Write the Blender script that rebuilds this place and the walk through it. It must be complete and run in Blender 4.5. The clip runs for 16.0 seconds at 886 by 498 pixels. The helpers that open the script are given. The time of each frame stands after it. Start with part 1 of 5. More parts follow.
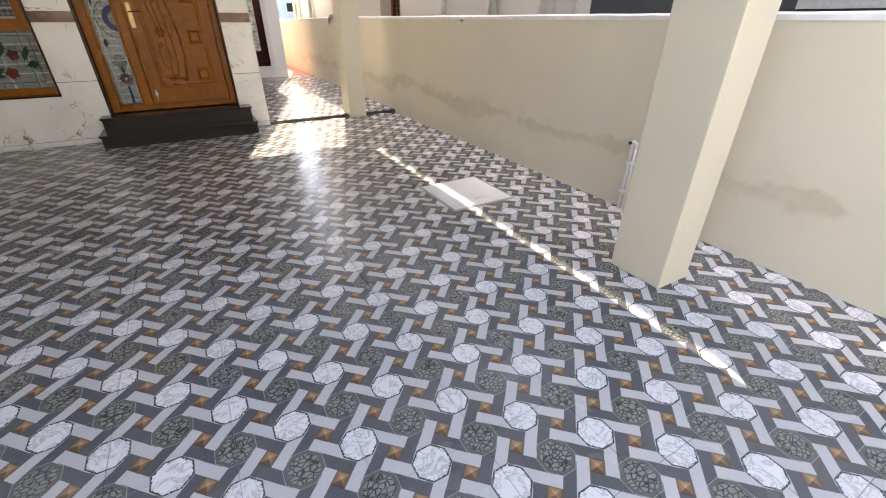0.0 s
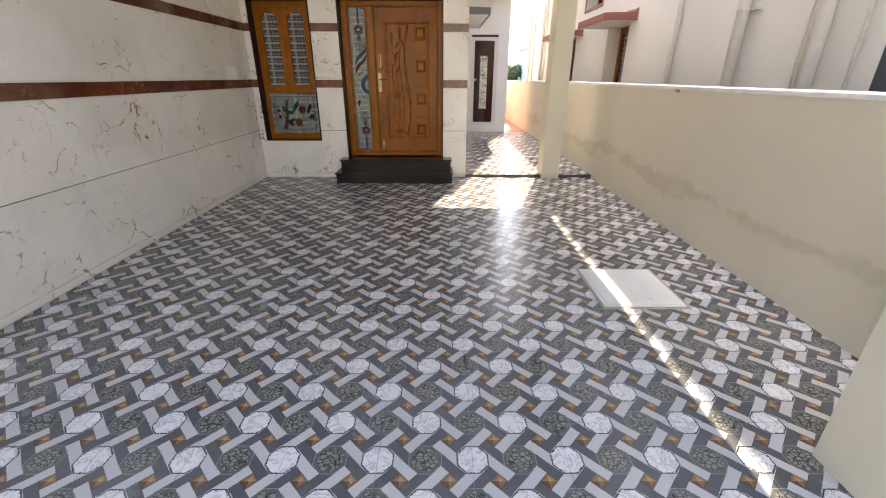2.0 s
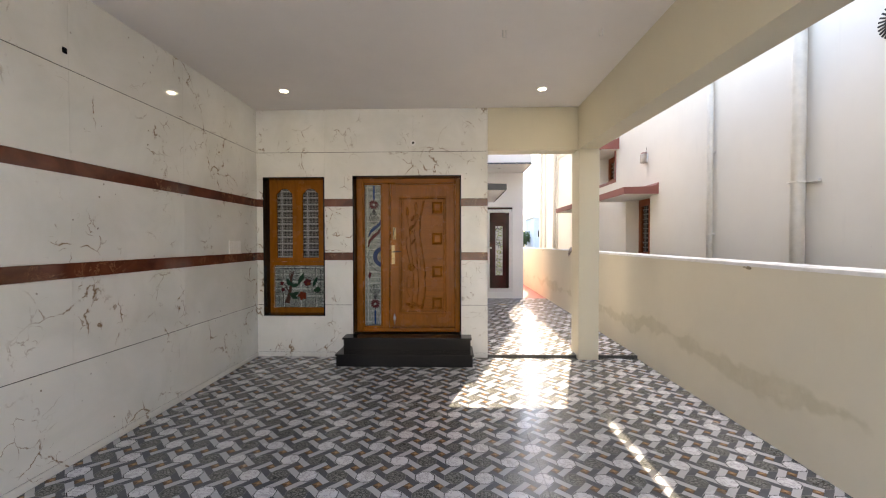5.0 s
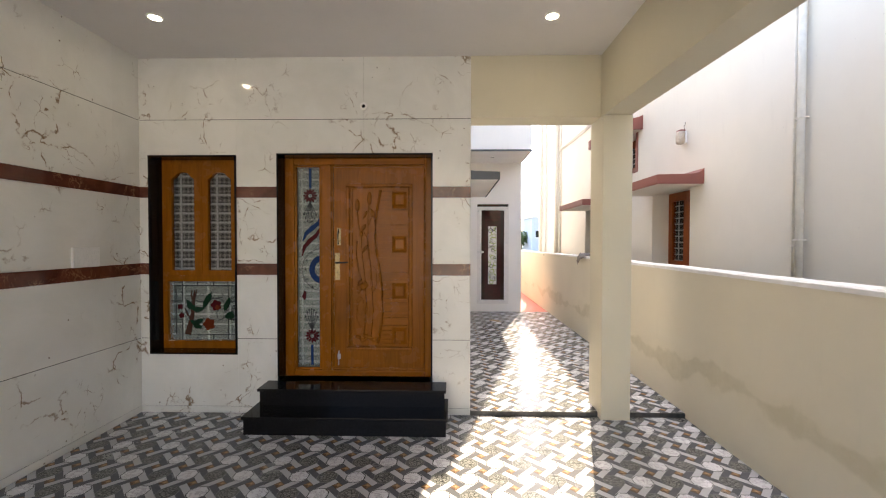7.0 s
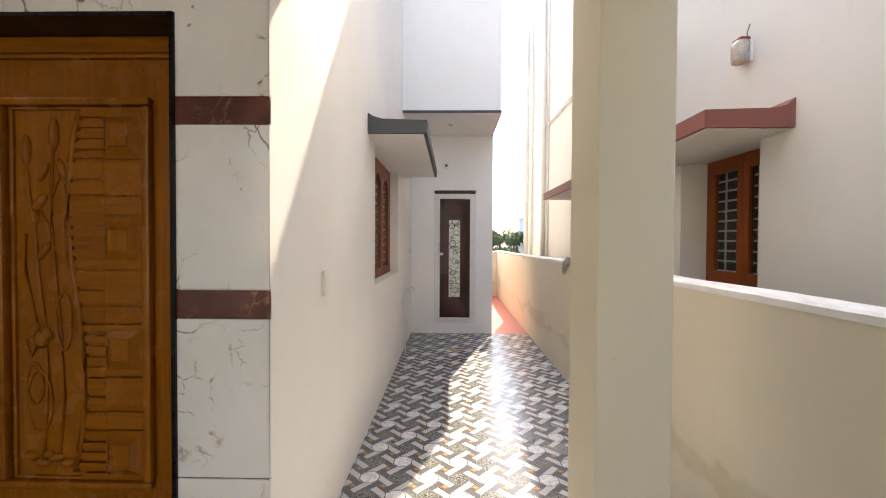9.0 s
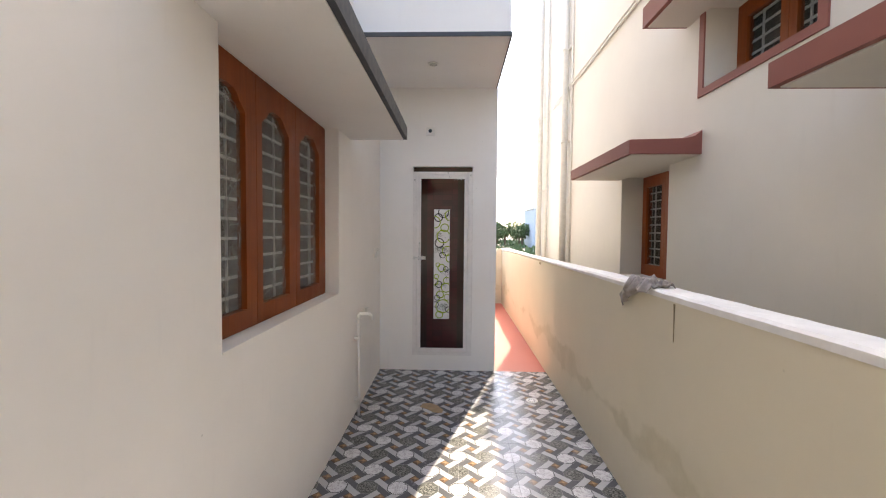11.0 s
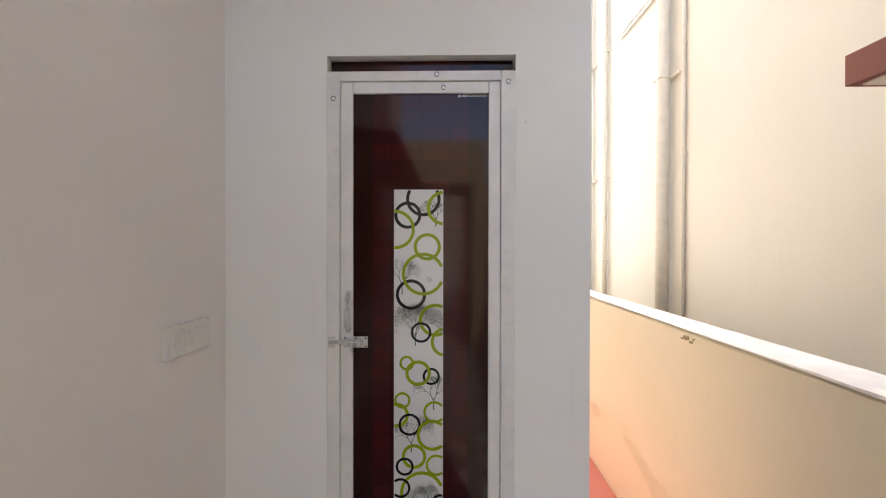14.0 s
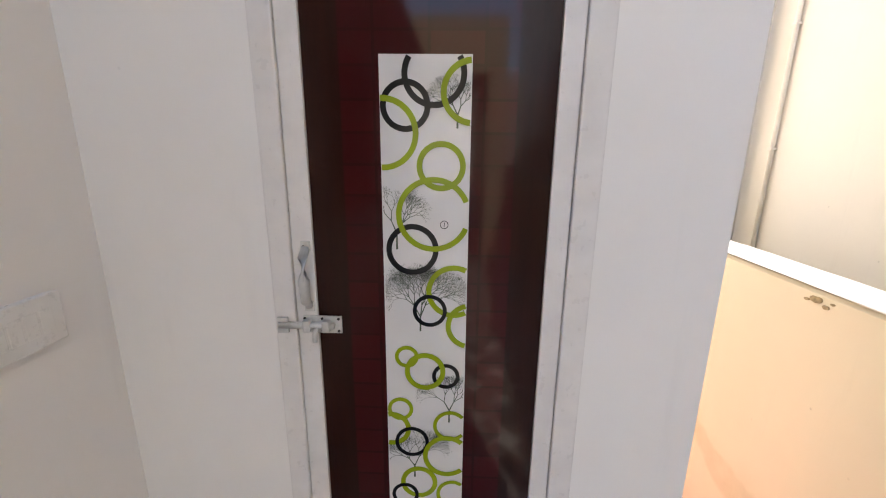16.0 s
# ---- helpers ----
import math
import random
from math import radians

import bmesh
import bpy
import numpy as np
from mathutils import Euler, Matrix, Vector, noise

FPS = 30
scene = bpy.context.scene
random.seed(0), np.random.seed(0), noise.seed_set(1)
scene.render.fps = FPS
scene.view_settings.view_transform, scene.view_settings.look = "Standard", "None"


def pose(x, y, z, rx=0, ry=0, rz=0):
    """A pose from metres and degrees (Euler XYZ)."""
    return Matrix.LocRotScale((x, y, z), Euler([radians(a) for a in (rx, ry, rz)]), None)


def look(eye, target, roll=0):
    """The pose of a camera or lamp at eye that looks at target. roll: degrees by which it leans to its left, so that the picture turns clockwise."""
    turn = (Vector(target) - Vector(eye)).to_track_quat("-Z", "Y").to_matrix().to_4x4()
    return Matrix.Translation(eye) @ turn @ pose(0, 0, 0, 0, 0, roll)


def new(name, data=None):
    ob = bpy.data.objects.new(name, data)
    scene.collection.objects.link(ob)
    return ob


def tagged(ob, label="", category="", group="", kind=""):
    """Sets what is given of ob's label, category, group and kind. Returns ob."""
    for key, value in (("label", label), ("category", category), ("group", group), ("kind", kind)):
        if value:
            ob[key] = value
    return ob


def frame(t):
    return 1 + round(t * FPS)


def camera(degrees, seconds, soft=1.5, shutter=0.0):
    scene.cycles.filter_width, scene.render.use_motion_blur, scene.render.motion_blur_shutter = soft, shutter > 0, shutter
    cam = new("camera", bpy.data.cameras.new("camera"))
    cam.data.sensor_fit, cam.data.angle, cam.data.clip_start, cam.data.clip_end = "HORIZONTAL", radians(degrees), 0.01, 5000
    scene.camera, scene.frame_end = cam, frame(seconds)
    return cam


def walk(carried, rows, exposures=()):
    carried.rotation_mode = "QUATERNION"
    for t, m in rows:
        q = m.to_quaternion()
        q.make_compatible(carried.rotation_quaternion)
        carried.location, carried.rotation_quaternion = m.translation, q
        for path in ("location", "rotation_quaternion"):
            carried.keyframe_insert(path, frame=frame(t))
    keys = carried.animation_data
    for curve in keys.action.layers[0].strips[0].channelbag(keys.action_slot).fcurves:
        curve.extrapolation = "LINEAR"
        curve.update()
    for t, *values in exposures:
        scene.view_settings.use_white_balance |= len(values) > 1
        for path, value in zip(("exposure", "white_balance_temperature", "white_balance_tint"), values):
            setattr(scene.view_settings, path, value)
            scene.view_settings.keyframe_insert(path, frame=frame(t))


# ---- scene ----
cam = camera(94.7, 16.0, soft=1.1)
PATH = [
    (0, (-0.851, -6.569, 1.353), (0.019, -5.058, 0.373), 0.2),
    (0.5, (-0.656, -6.505, 1.373), (-0.087, -4.862, 0.384), 0.2),
    (1, (-0.482, -6.45, 1.385), (-0.175, -4.732, 0.407), 0.1),
    (1.5, (-0.38, -6.419, 1.387), (-0.263, -4.645, 0.471), 0.0),
    (2, (-0.377, -6.418, 1.468), (-0.369, -4.576, 0.69), 0.2),
    (2.5, (-0.388, -6.439, 1.53), (-0.435, -4.521, 0.966), 0.2),
    (3, (-0.38, -6.459, 1.562), (-0.449, -4.488, 1.231), 0.2),
    (3.5, (-0.395, -6.375, 1.543), (-0.465, -4.382, 1.397), 0.2),
    (4, (-0.44, -6.157, 1.541), (-0.509, -4.158, 1.5), 0.1),
    (6.3, (-0.423, -4.459, 1.623), (-0.464, -2.46, 1.586), 0.0),
    (6.5, (-0.367, -4.299, 1.626), (-0.408, -2.3, 1.586), 0.1),
    (7, (-0.171, -3.813, 1.637), (-0.216, -1.814, 1.598), 0.1),
    (7.5, (0.128, -3.289, 1.658), (0.081, -1.29, 1.612), 0.2),
    (8, (0.357, -2.732, 1.634), (0.312, -0.733, 1.592), 0.1),
    (8.5, (0.562, -2.141, 1.624), (0.52, -0.142, 1.585), 0.2),
    (9, (0.678, -1.514, 1.61), (0.639, 0.485, 1.572), 0.3),
    (11.5, (0.911, 1.069, 1.699), (0.847, 3.066, 1.613), 0.5),
    (12, (0.901, 1.602, 1.683), (0.845, 3.599, 1.595), 0.5),
    (12.5, (0.916, 2.181, 1.686), (0.86, 4.178, 1.599), 0.5),
    (13, (0.906, 2.77, 1.692), (0.854, 4.768, 1.615), 0.5),
    (13.5, (0.929, 3.358, 1.7), (0.878, 5.357, 1.658), 0.2),
    (14, (0.863, 3.876, 1.756), (0.819, 5.875, 1.742), 0.1),
    (14.5, (0.818, 4.269, 1.796), (0.778, 6.268, 1.811), 0.0),
    (15, (0.816, 4.486, 1.806), (0.756, 6.484, 1.728), 0.1),
    (15.5, (0.821, 4.544, 1.812), (0.745, 6.522, 1.526), 0.6),
    (16, (0.808, 4.55, 1.794), (0.735, 6.488, 1.306), 0.6),
]
walk(cam, [(t, look(eye, target, roll)) for t, eye, target, roll in PATH],
     [(0.0, 3.05, 7250, 12), (1.5, 3.1, 7250, 12), (3.5, 3.05, 7000, 12), (7.0, 3.0, 7000, 11), (8.5, 2.85, 6950, 11), (9.0, 2.7, 6950, 11), (11.5, 2.65, 6750, 11), (12.5, 3.0, 6850, 11), (13.5, 2.7, 6900, 11), (14.5, 2.7, 6900, 11), (16.0, 3.05, 6750, 11)])

# ---- light ----
SUN = Vector((0.305, 1.0, 1.45)).normalized()
world = bpy.data.worlds.new("sky")
scene.world = world
world.use_nodes = True
sky = world.node_tree.nodes.new("ShaderNodeTexSky")
sky.sky_type = 'NISHITA'
sky.sun_disc = False
sky.sun_elevation = math.asin(SUN.z)
sky.sun_rotation = math.atan2(SUN.x, SUN.y)
sky.dust_density = 2.2
sky.air_density = 0.9
world.node_tree.links.new(sky.outputs[0], world.node_tree.nodes["Background"].inputs[0])
world.node_tree.nodes["Background"].inputs[1].default_value = 0.15
sun_data = bpy.data.lights.new("sun", 'SUN')
sun_data.energy = 2.0
sun_data.angle = radians(0.5)
sun_data.color = (1.0, 0.87, 0.70)
sun = new("sun", sun_data)
sun.rotation_mode = 'QUATERNION'
sun.rotation_quaternion = SUN.to_track_quat('Z', 'Y')


# ---- materials ----
class Nodes:
    """A material and short ways to wire it."""

    def __init__(self, name, base=(0.8, 0.8, 0.8), rough=0.5, metal=0.0, spec=0.5):
        self.mat = bpy.data.materials.new(name)
        self.mat.use_nodes = True
        self.tree = self.mat.node_tree
        self.bsdf = self.tree.nodes["Principled BSDF"]
        self.put("Base Color", (*base, 1))
        self.put("Roughness", rough)
        self.put("Metallic", metal)
        self.put("Specular IOR Level", spec)
        self.pos = self.node("ShaderNodeNewGeometry").outputs["Position"]

    def node(self, kind):
        return self.tree.nodes.new(kind)

    def set(self, socket, value):
        if isinstance(value, bpy.types.NodeSocket):
            self.tree.links.new(value, socket)
        else:
            socket.default_value = value

    def put(self, name, value):
        self.set(self.bsdf.inputs[name], value)

    def m(self, op, a, b=0.0, c=0.0):
        n = self.node("ShaderNodeMath")
        n.operation = op
        self.set(n.inputs[0], a)
        self.set(n.inputs[1], b)
        self.set(n.inputs[2], c)
        return n.outputs[0]

    def xyz(self):
        n = self.node("ShaderNodeSeparateXYZ")
        self.set(n.inputs[0], self.pos)
        return n.outputs

    def scaled(self, sx, sy, sz):
        n = self.node("ShaderNodeVectorMath")
        n.operation = 'MULTIPLY'
        self.set(n.inputs[0], self.pos)
        n.inputs[1].default_value = (sx, sy, sz)
        return n.outputs[0]

    def noise(self, scale, detail=4.0, rough=0.55, distort=0.0, vec=None):
        n = self.node("ShaderNodeTexNoise")
        self.set(n.inputs["Vector"], vec if vec is not None else self.pos)
        n.inputs["Scale"].default_value = scale
        n.inputs["Detail"].default_value = detail
        n.inputs["Roughness"].default_value = rough
        n.inputs["Distortion"].default_value = distort
        return n.outputs[0]

    def cells(self, scale, feature='F1', vec=None):
        n = self.node("ShaderNodeTexVoronoi")
        n.feature = feature
        self.set(n.inputs["Vector"], vec if vec is not None else self.pos)
        n.inputs["Scale"].default_value = scale
        return n.outputs["Distance"]

    def ramp(self, value, lo, hi, a=0.0, b=1.0):
        n = self.node("ShaderNodeMapRange")
        self.set(n.inputs[0], value)
        for i, v in enumerate((lo, hi, a, b), 1):
            n.inputs[i].default_value = v
        return n.outputs[0]

    def mix(self, f, a, b):
        n = self.node("ShaderNodeMix")
        n.data_type = 'RGBA'
        self.set(n.inputs[0], f)
        self.set(n.inputs[6], a if isinstance(a, bpy.types.NodeSocket) else (*a, 1))
        self.set(n.inputs[7], b if isinstance(b, bpy.types.NodeSocket) else (*b, 1))
        return n.outputs[2]

    def bump(self, height, strength=0.2, distance=0.005):
        n = self.node("ShaderNodeBump")
        n.inputs["Strength"].default_value = strength
        n.inputs["Distance"].default_value = distance
        self.set(n.inputs["Height"], height)
        self.put("Normal", n.outputs[0])


def plain(name, base, rough=0.5, metal=0.0, vary=0.12, scale=6.0, bump=0.1, spec=0.5):
    """A paint, metal or plastic with faint blotches and grain."""
    n = Nodes(name, base, rough, metal, spec)
    dark = tuple(c * (1 - vary) for c in base)
    n.put("Base Color", n.mix(n.ramp(n.noise(scale, 5), 0.35, 0.65), dark, base))
    n.put("Roughness", n.ramp(n.noise(scale * 4, 3), 0.3, 0.7, max(rough - 0.06, 0.02), min(rough + 0.08, 1)))
    if bump:
        n.bump(n.noise(scale * 30, 3), bump, 0.002)
    return n.mat


def plaster(name, base, stain, amount, low=0.0, high=0.0):
    """Painted render: trowel waves, faint drips, and a ragged damp line that wanders between two heights."""
    n = Nodes(name, base, 0.62)
    x, y, z = n.xyz()
    big = n.noise(0.9, 5, 0.6)
    fine = n.noise(7, 5, 0.6)
    col = n.mix(n.ramp(big, 0.35, 0.7), tuple(c * 0.93 for c in base), base)
    col = n.mix(n.ramp(n.noise(14, 4, 0.6, 0, n.scaled(1, 1, 0.12)), 0.62, 0.8, 0, 0.35), col, tuple(c * 0.85 for c in base))
    if amount:
        run = n.scaled(0, 1, 0)
        mid = n.ramp(n.noise(0.7, 2, 0.5, 0, run), 0.3, 0.7, low, high)
        thick = n.ramp(n.noise(1.1, 3, 0.6, 0.4), 0.40, 0.64, -0.01, 0.15)
        ragged = n.m('MULTIPLY', n.m('SUBTRACT', n.noise(9, 4, 0.6), 0.5), 0.09)
        off = n.m('SUBTRACT', n.m('ABSOLUTE', n.m('ADD', n.m('SUBTRACT', z, mid), ragged)), thick)
        band = n.ramp(off, -0.035, 0.006, 1, 0)
        faint = n.m('MULTIPLY', n.ramp(off, -0.02, 0.12, 0.3, 0), n.ramp(n.noise(3, 3), 0.4, 0.6))
        blotch = n.ramp(n.noise(5, 4, 0.65), 0.3, 0.6, 0.45, 1)
        col = n.mix(n.m('MULTIPLY', n.m('MAXIMUM', n.m('MULTIPLY', band, blotch), faint), amount), col, stain)
    dots = n.m('MULTIPLY', n.ramp(n.cells(9), 0.03, 0.05, 1, 0), n.ramp(n.noise(2.1), 0.55, 0.6))
    col = n.mix(n.m('MULTIPLY', dots, 0.5), col, tuple(c * 0.5 for c in base))
    n.put("Base Color", col)
    n.bump(n.m('ADD', n.m('MULTIPLY', fine, 0.7), n.m('MULTIPLY', n.noise(60, 3), 0.25)), 0.3, 0.004)
    return n.mat


def marble_mat():
    """Polished pale marble-look slabs with broken brown veins and dark flecks."""
    n = Nodes("marble", (0.74, 0.73, 0.68), 0.07)
    base = n.mix(n.ramp(n.noise(1.6, 5, 0.6, 0.6), 0.35, 0.7), (0.755, 0.745, 0.70), (0.645, 0.64, 0.59))
    def warped(scale, amount, stretch):
        w = n.node("ShaderNodeTexNoise")
        n.set(w.inputs["Vector"], n.pos)
        w.inputs["Scale"].default_value = scale
        w.inputs["Detail"].default_value = 6.0
        k = n.node("ShaderNodeVectorMath")
        k.operation = 'MULTIPLY_ADD'
        n.set(k.inputs[0], w.outputs["Color"])
        k.inputs[1].default_value = (amount, amount, amount)
        n.set(k.inputs[2], n.scaled(*stretch))
        return k.outputs[0]
    zone = n.ramp(n.noise(1.7, 3, 0.5, 0.3), 0.48, 0.58)
    broken = n.ramp(n.noise(11, 3, 0.6), 0.44, 0.54)
    long_vein = n.cells(2.3, 'DISTANCE_TO_EDGE', warped(2.2, 0.55, (1, 1, 1)))
    short_vein = n.cells(7.5, 'DISTANCE_TO_EDGE', warped(5.0, 0.24, (1, 1, 1)))
    line = n.m('MAXIMUM', n.ramp(long_vein, 0.003, 0.019, 0.95, 0), n.m('MULTIPLY', n.ramp(short_vein, 0.004, 0.028, 0.75, 0), n.ramp(n.noise(4.2, 2), 0.5, 0.56)))
    vein = n.m('MULTIPLY', n.m('MULTIPLY', line, zone), broken)
    halo = n.m('MULTIPLY', n.m('MULTIPLY', n.ramp(long_vein, 0.0, 0.06, 0.17, 0), zone), n.ramp(n.noise(6, 3), 0.4, 0.6))
    col = n.mix(halo, base, (0.54, 0.49, 0.39))
    col = n.mix(vein, col, (0.20, 0.125, 0.065))
    speck = n.cells(13, 'F1', warped(30, 0.02, (1, 1, 1)))
    fleck = n.m('MULTIPLY', n.ramp(speck, 0.07, 0.12, 0.85, 0), n.ramp(n.noise(3.1, 2), 0.58, 0.62))
    col = n.mix(fleck, col, (0.16, 0.125, 0.09))
    n.put("Base Color", col)
    n.put("Roughness", n.ramp(n.noise(9), 0.3, 0.7, 0.05, 0.11))
    return n.mat


def band_mat():
    n = Nodes("brown_marble", (0.1, 0.03, 0.02), 0.07)
    ridge = n.m('ABSOLUTE', n.m('SUBTRACT', n.noise(5, 8, 0.65, 1.5), 0.5))
    col = n.mix(n.ramp(n.noise(4, 6, 0.6, 0.8), 0.35, 0.7), (0.075, 0.022, 0.014), (0.15, 0.05, 0.028))
    col = n.mix(n.m('MULTIPLY', n.ramp(ridge, 0, 0.02, 1, 0), n.ramp(n.noise(2.5), 0.5, 0.6)), col, (0.34, 0.17, 0.09))
    n.put("Base Color", col)
    return n.mat


TX, TY = 0.394, 0.3965           # floor tile, with its joint
PX, PY = TX / 2, TY / 2          # pitch of the printed octagons
OX, OY = -0.246, -5.194          # the middle of one white octagon


def tile_mat():
    """Printed porcelain: white-marble and pebble octagons, woven light and dark bars, gilt studs."""
    n = Nodes("printed_tile", (0.2, 0.2, 0.2), 0.2, 0.0, 0.32)
    x, y, z = n.xyz()
    gx = n.m('DIVIDE', n.m('SUBTRACT', x, OX), PX)
    gy = n.m('DIVIDE', n.m('SUBTRACT', y, OY), PY)
    ix, iy = n.m('ROUND', gx), n.m('ROUND', gy)
    lx, ly = n.m('ABSOLUTE', n.m('SUBTRACT', gx, ix)), n.m('ABSOLUTE', n.m('SUBTRACT', gy, iy))
    octo = n.m('MAXIMUM', n.m('MAXIMUM', lx, ly), n.m('MULTIPLY', n.m('ADD', lx, ly), 0.7071))
    white = n.m('COMPARE', n.m('FLOORED_MODULO', n.m('ADD', ix, iy), 2.0), 0.0, 0.5)
    fx, fy = n.m('FLOOR', gx), n.m('FLOOR', gy)
    dx = n.m('SUBTRACT', n.m('SUBTRACT', gx, fx), 0.5)
    dy = n.m('SUBTRACT', n.m('SUBTRACT', gy, fy), 0.5)
    wide = n.m('GREATER_THAN', n.m('ABSOLUTE', dx), n.m('ABSOLUTE', dy))
    tall = n.m('SUBTRACT', 1.0, wide)
    a, b = n.m('SUBTRACT', dx, dy), n.m('ADD', dx, dy)
    sx = n.m('MULTIPLY', wide, n.m('SUBTRACT', n.m('GREATER_THAN', a, 0.5), n.m('LESS_THAN', a, -0.5)))
    sy = n.m('MULTIPLY', tall, n.m('SUBTRACT', n.m('GREATER_THAN', b, 0.5), n.m('LESS_THAN', b, -0.5)))
    dx, dy = n.m('SUBTRACT', dx, sx), n.m('SUBTRACT', dy, sy)
    odd = n.m('COMPARE', n.m('FLOORED_MODULO', n.m('ADD', n.m('ADD', fx, sx), n.m('ADD', fy, sy)), 2.0), 1.0, 0.5)
    u = n.m('MULTIPLY', n.m('ADD', dx, dy), 0.7071)
    v = n.m('MULTIPLY', n.m('SUBTRACT', dy, dx), 0.7071)
    au, av = n.m('ABSOLUTE', u), n.m('ABSOLUTE', v)
    h = 0.13
    up = n.m('MULTIPLY', n.m('GREATER_THAN', u, h), n.m('GREATER_THAN', v, -h))
    um = n.m('MULTIPLY', n.m('LESS_THAN', u, -h), n.m('LESS_THAN', v, h))
    ubar = n.m('MAXIMUM', up, um)
    light = n.m('ABSOLUTE', n.m('SUBTRACT', n.m('SUBTRACT', 1.0, odd), ubar))
    grain_a = n.noise(55, 5, 0.75, 2.5)
    pale = n.mix(n.noise(45, 5, 0.75, 2.0), (0.36, 0.357, 0.362), (0.46, 0.457, 0.462))
    deep = n.mix(grain_a, (0.055, 0.057, 0.063), (0.105, 0.108, 0.117))
    col = n.mix(light, deep, pale)
    # fine dark lines between the printed bars
    rim = n.m('ABSOLUTE', n.m('SUBTRACT', n.m('MAXIMUM', au, av), h))
    gilt = n.m('LESS_THAN', n.m('MAXIMUM', au, av), h)
    facet = n.m('GREATER_THAN', u, v)
    facet2 = n.m('GREATER_THAN', n.m('ADD', u, v), 0.0)
    shade = n.m('ADD', n.m('MULTIPLY', facet, 0.35), n.m('MULTIPLY', facet2, 0.5))
    rise = n.ramp(n.m('MAXIMUM', au, av), 0.0, h, 1.0, 0.25)
    col = n.mix(gilt, col, n.mix(n.m('MULTIPLY', n.m('ADD', shade, 0.12), rise), (0.075, 0.045, 0.028), (0.46, 0.29, 0.15)))
    col = n.mix(n.ramp(rim, 0.0, 0.012, 0.6, 0), col, (0.04, 0.04, 0.04))
    # octagons
    wob = n.m('MULTIPLY', n.m('SUBTRACT', n.noise(130, 4, 0.7), 0.5), 0.13)
    inside = n.m('LESS_THAN', octo, 0.338)
    core = n.m('LESS_THAN', n.m('ADD', octo, wob), n.m('SUBTRACT', 0.272, n.m('MULTIPLY', white, -0.035)))
    veins = n.m('ABSOLUTE', n.m('SUBTRACT', n.noise(13, 5, 0.6, 1.5), 0.5))
    snow = n.mix(n.ramp(veins, 0.0, 0.05, 0.55, 0), (0.60, 0.597, 0.605), (0.17, 0.16, 0.17))
    peb = n.cells(44, 'DISTANCE_TO_EDGE', n.scaled(1, 1.4, 1))
    stone = n.mix(n.ramp(peb, 0.02, 0.16), (0.03, 0.033, 0.03), n.mix(n.noise(25), (0.13, 0.132, 0.12), (0.25, 0.25, 0.23)))
    face = n.mix(white, stone, snow)
    ring = n.mix(white, (0.095, 0.10, 0.092), (0.05, 0.05, 0.052))
    col = n.mix(inside, col, n.mix(core, ring, face))
    line = n.ramp(n.m('ABSOLUTE', n.m('SUBTRACT', octo, 0.342)), 0.003, 0.008, 0.55, 0)
    col = n.mix(line, col, (0.40, 0.40, 0.39))
    # dust and scuffs
    dust = n.m('MULTIPLY', n.ramp(n.noise(1.2, 6, 0.65), 0.45, 0.75), 0.14)
    col = n.mix(dust, col, (0.42, 0.41, 0.38))
    spots = n.m('MULTIPLY', n.ramp(n.cells(7), 0.02, 0.035, 1, 0), n.ramp(n.noise(1.7), 0.52, 0.58))
    col = n.mix(n.m('MULTIPLY', spots, 0.6), col, (0.6, 0.6, 0.58))
    haze = n.m('MULTIPLY', n.ramp(n.noise(22, 6, 0.8, 1.0), 0.58, 0.75), 0.12)
    col = n.mix(haze, col, (0.5, 0.5, 0.48))
    n.put("Base Color", col)
    n.put("Roughness", n.ramp(n.noise(3.5, 5), 0.3, 0.7, 0.16, 0.3))
    n.bump(n.m('ADD', n.noise(40, 3), n.m('MULTIPLY', n.noise(3), 2.0)), 0.08, 0.002)
    return n.mat


def wood_mat(name, a, b, rough=0.22, axis=2):
    n = Nodes(name, a, rough)
    s = [14.0, 14.0, 14.0]
    s[axis] = 0.9
    g = n.noise(1.6, 6, 0.62, 1.2, n.scaled(*s))
    col = n.mix(n.ramp(g, 0.3, 0.7), a, b)
    col = n.mix(n.ramp(n.noise(3, 4), 0.4, 0.75, 0, 0.35), col, tuple(c * 0.6 for c in a))
    n.put("Base Color", col)
    n.put("Roughness", n.ramp(n.noise(8), 0.3, 0.7, rough - 0.06, rough + 0.1))
    n.put("Specular IOR Level", 0.16)
    n.bump(n.noise(4, 4, 0.6, 0.5, n.scaled(*[k * 3 for k in s])), 0.12, 0.002)
    return n.mat


def glass_mat(name, tint, rough, clear):
    """A pane: part clear, part tinted gloss."""
    n = Nodes(name, tint, rough)
    out = n.tree.nodes["Material Output"]
    t = n.node("ShaderNodeBsdfTransparent")
    t.inputs[0].default_value = (*[0.86 + 0.14 * c for c in tint], 1)
    mx = n.node("ShaderNodeMixShader")
    n.set(mx.inputs[0], 1 - clear)
    n.set(mx.inputs[1], t.outputs[0])
    n.set(mx.inputs[2], n.bsdf.outputs[0])
    n.tree.links.new(mx.outputs[0], out.inputs[0])
    return n


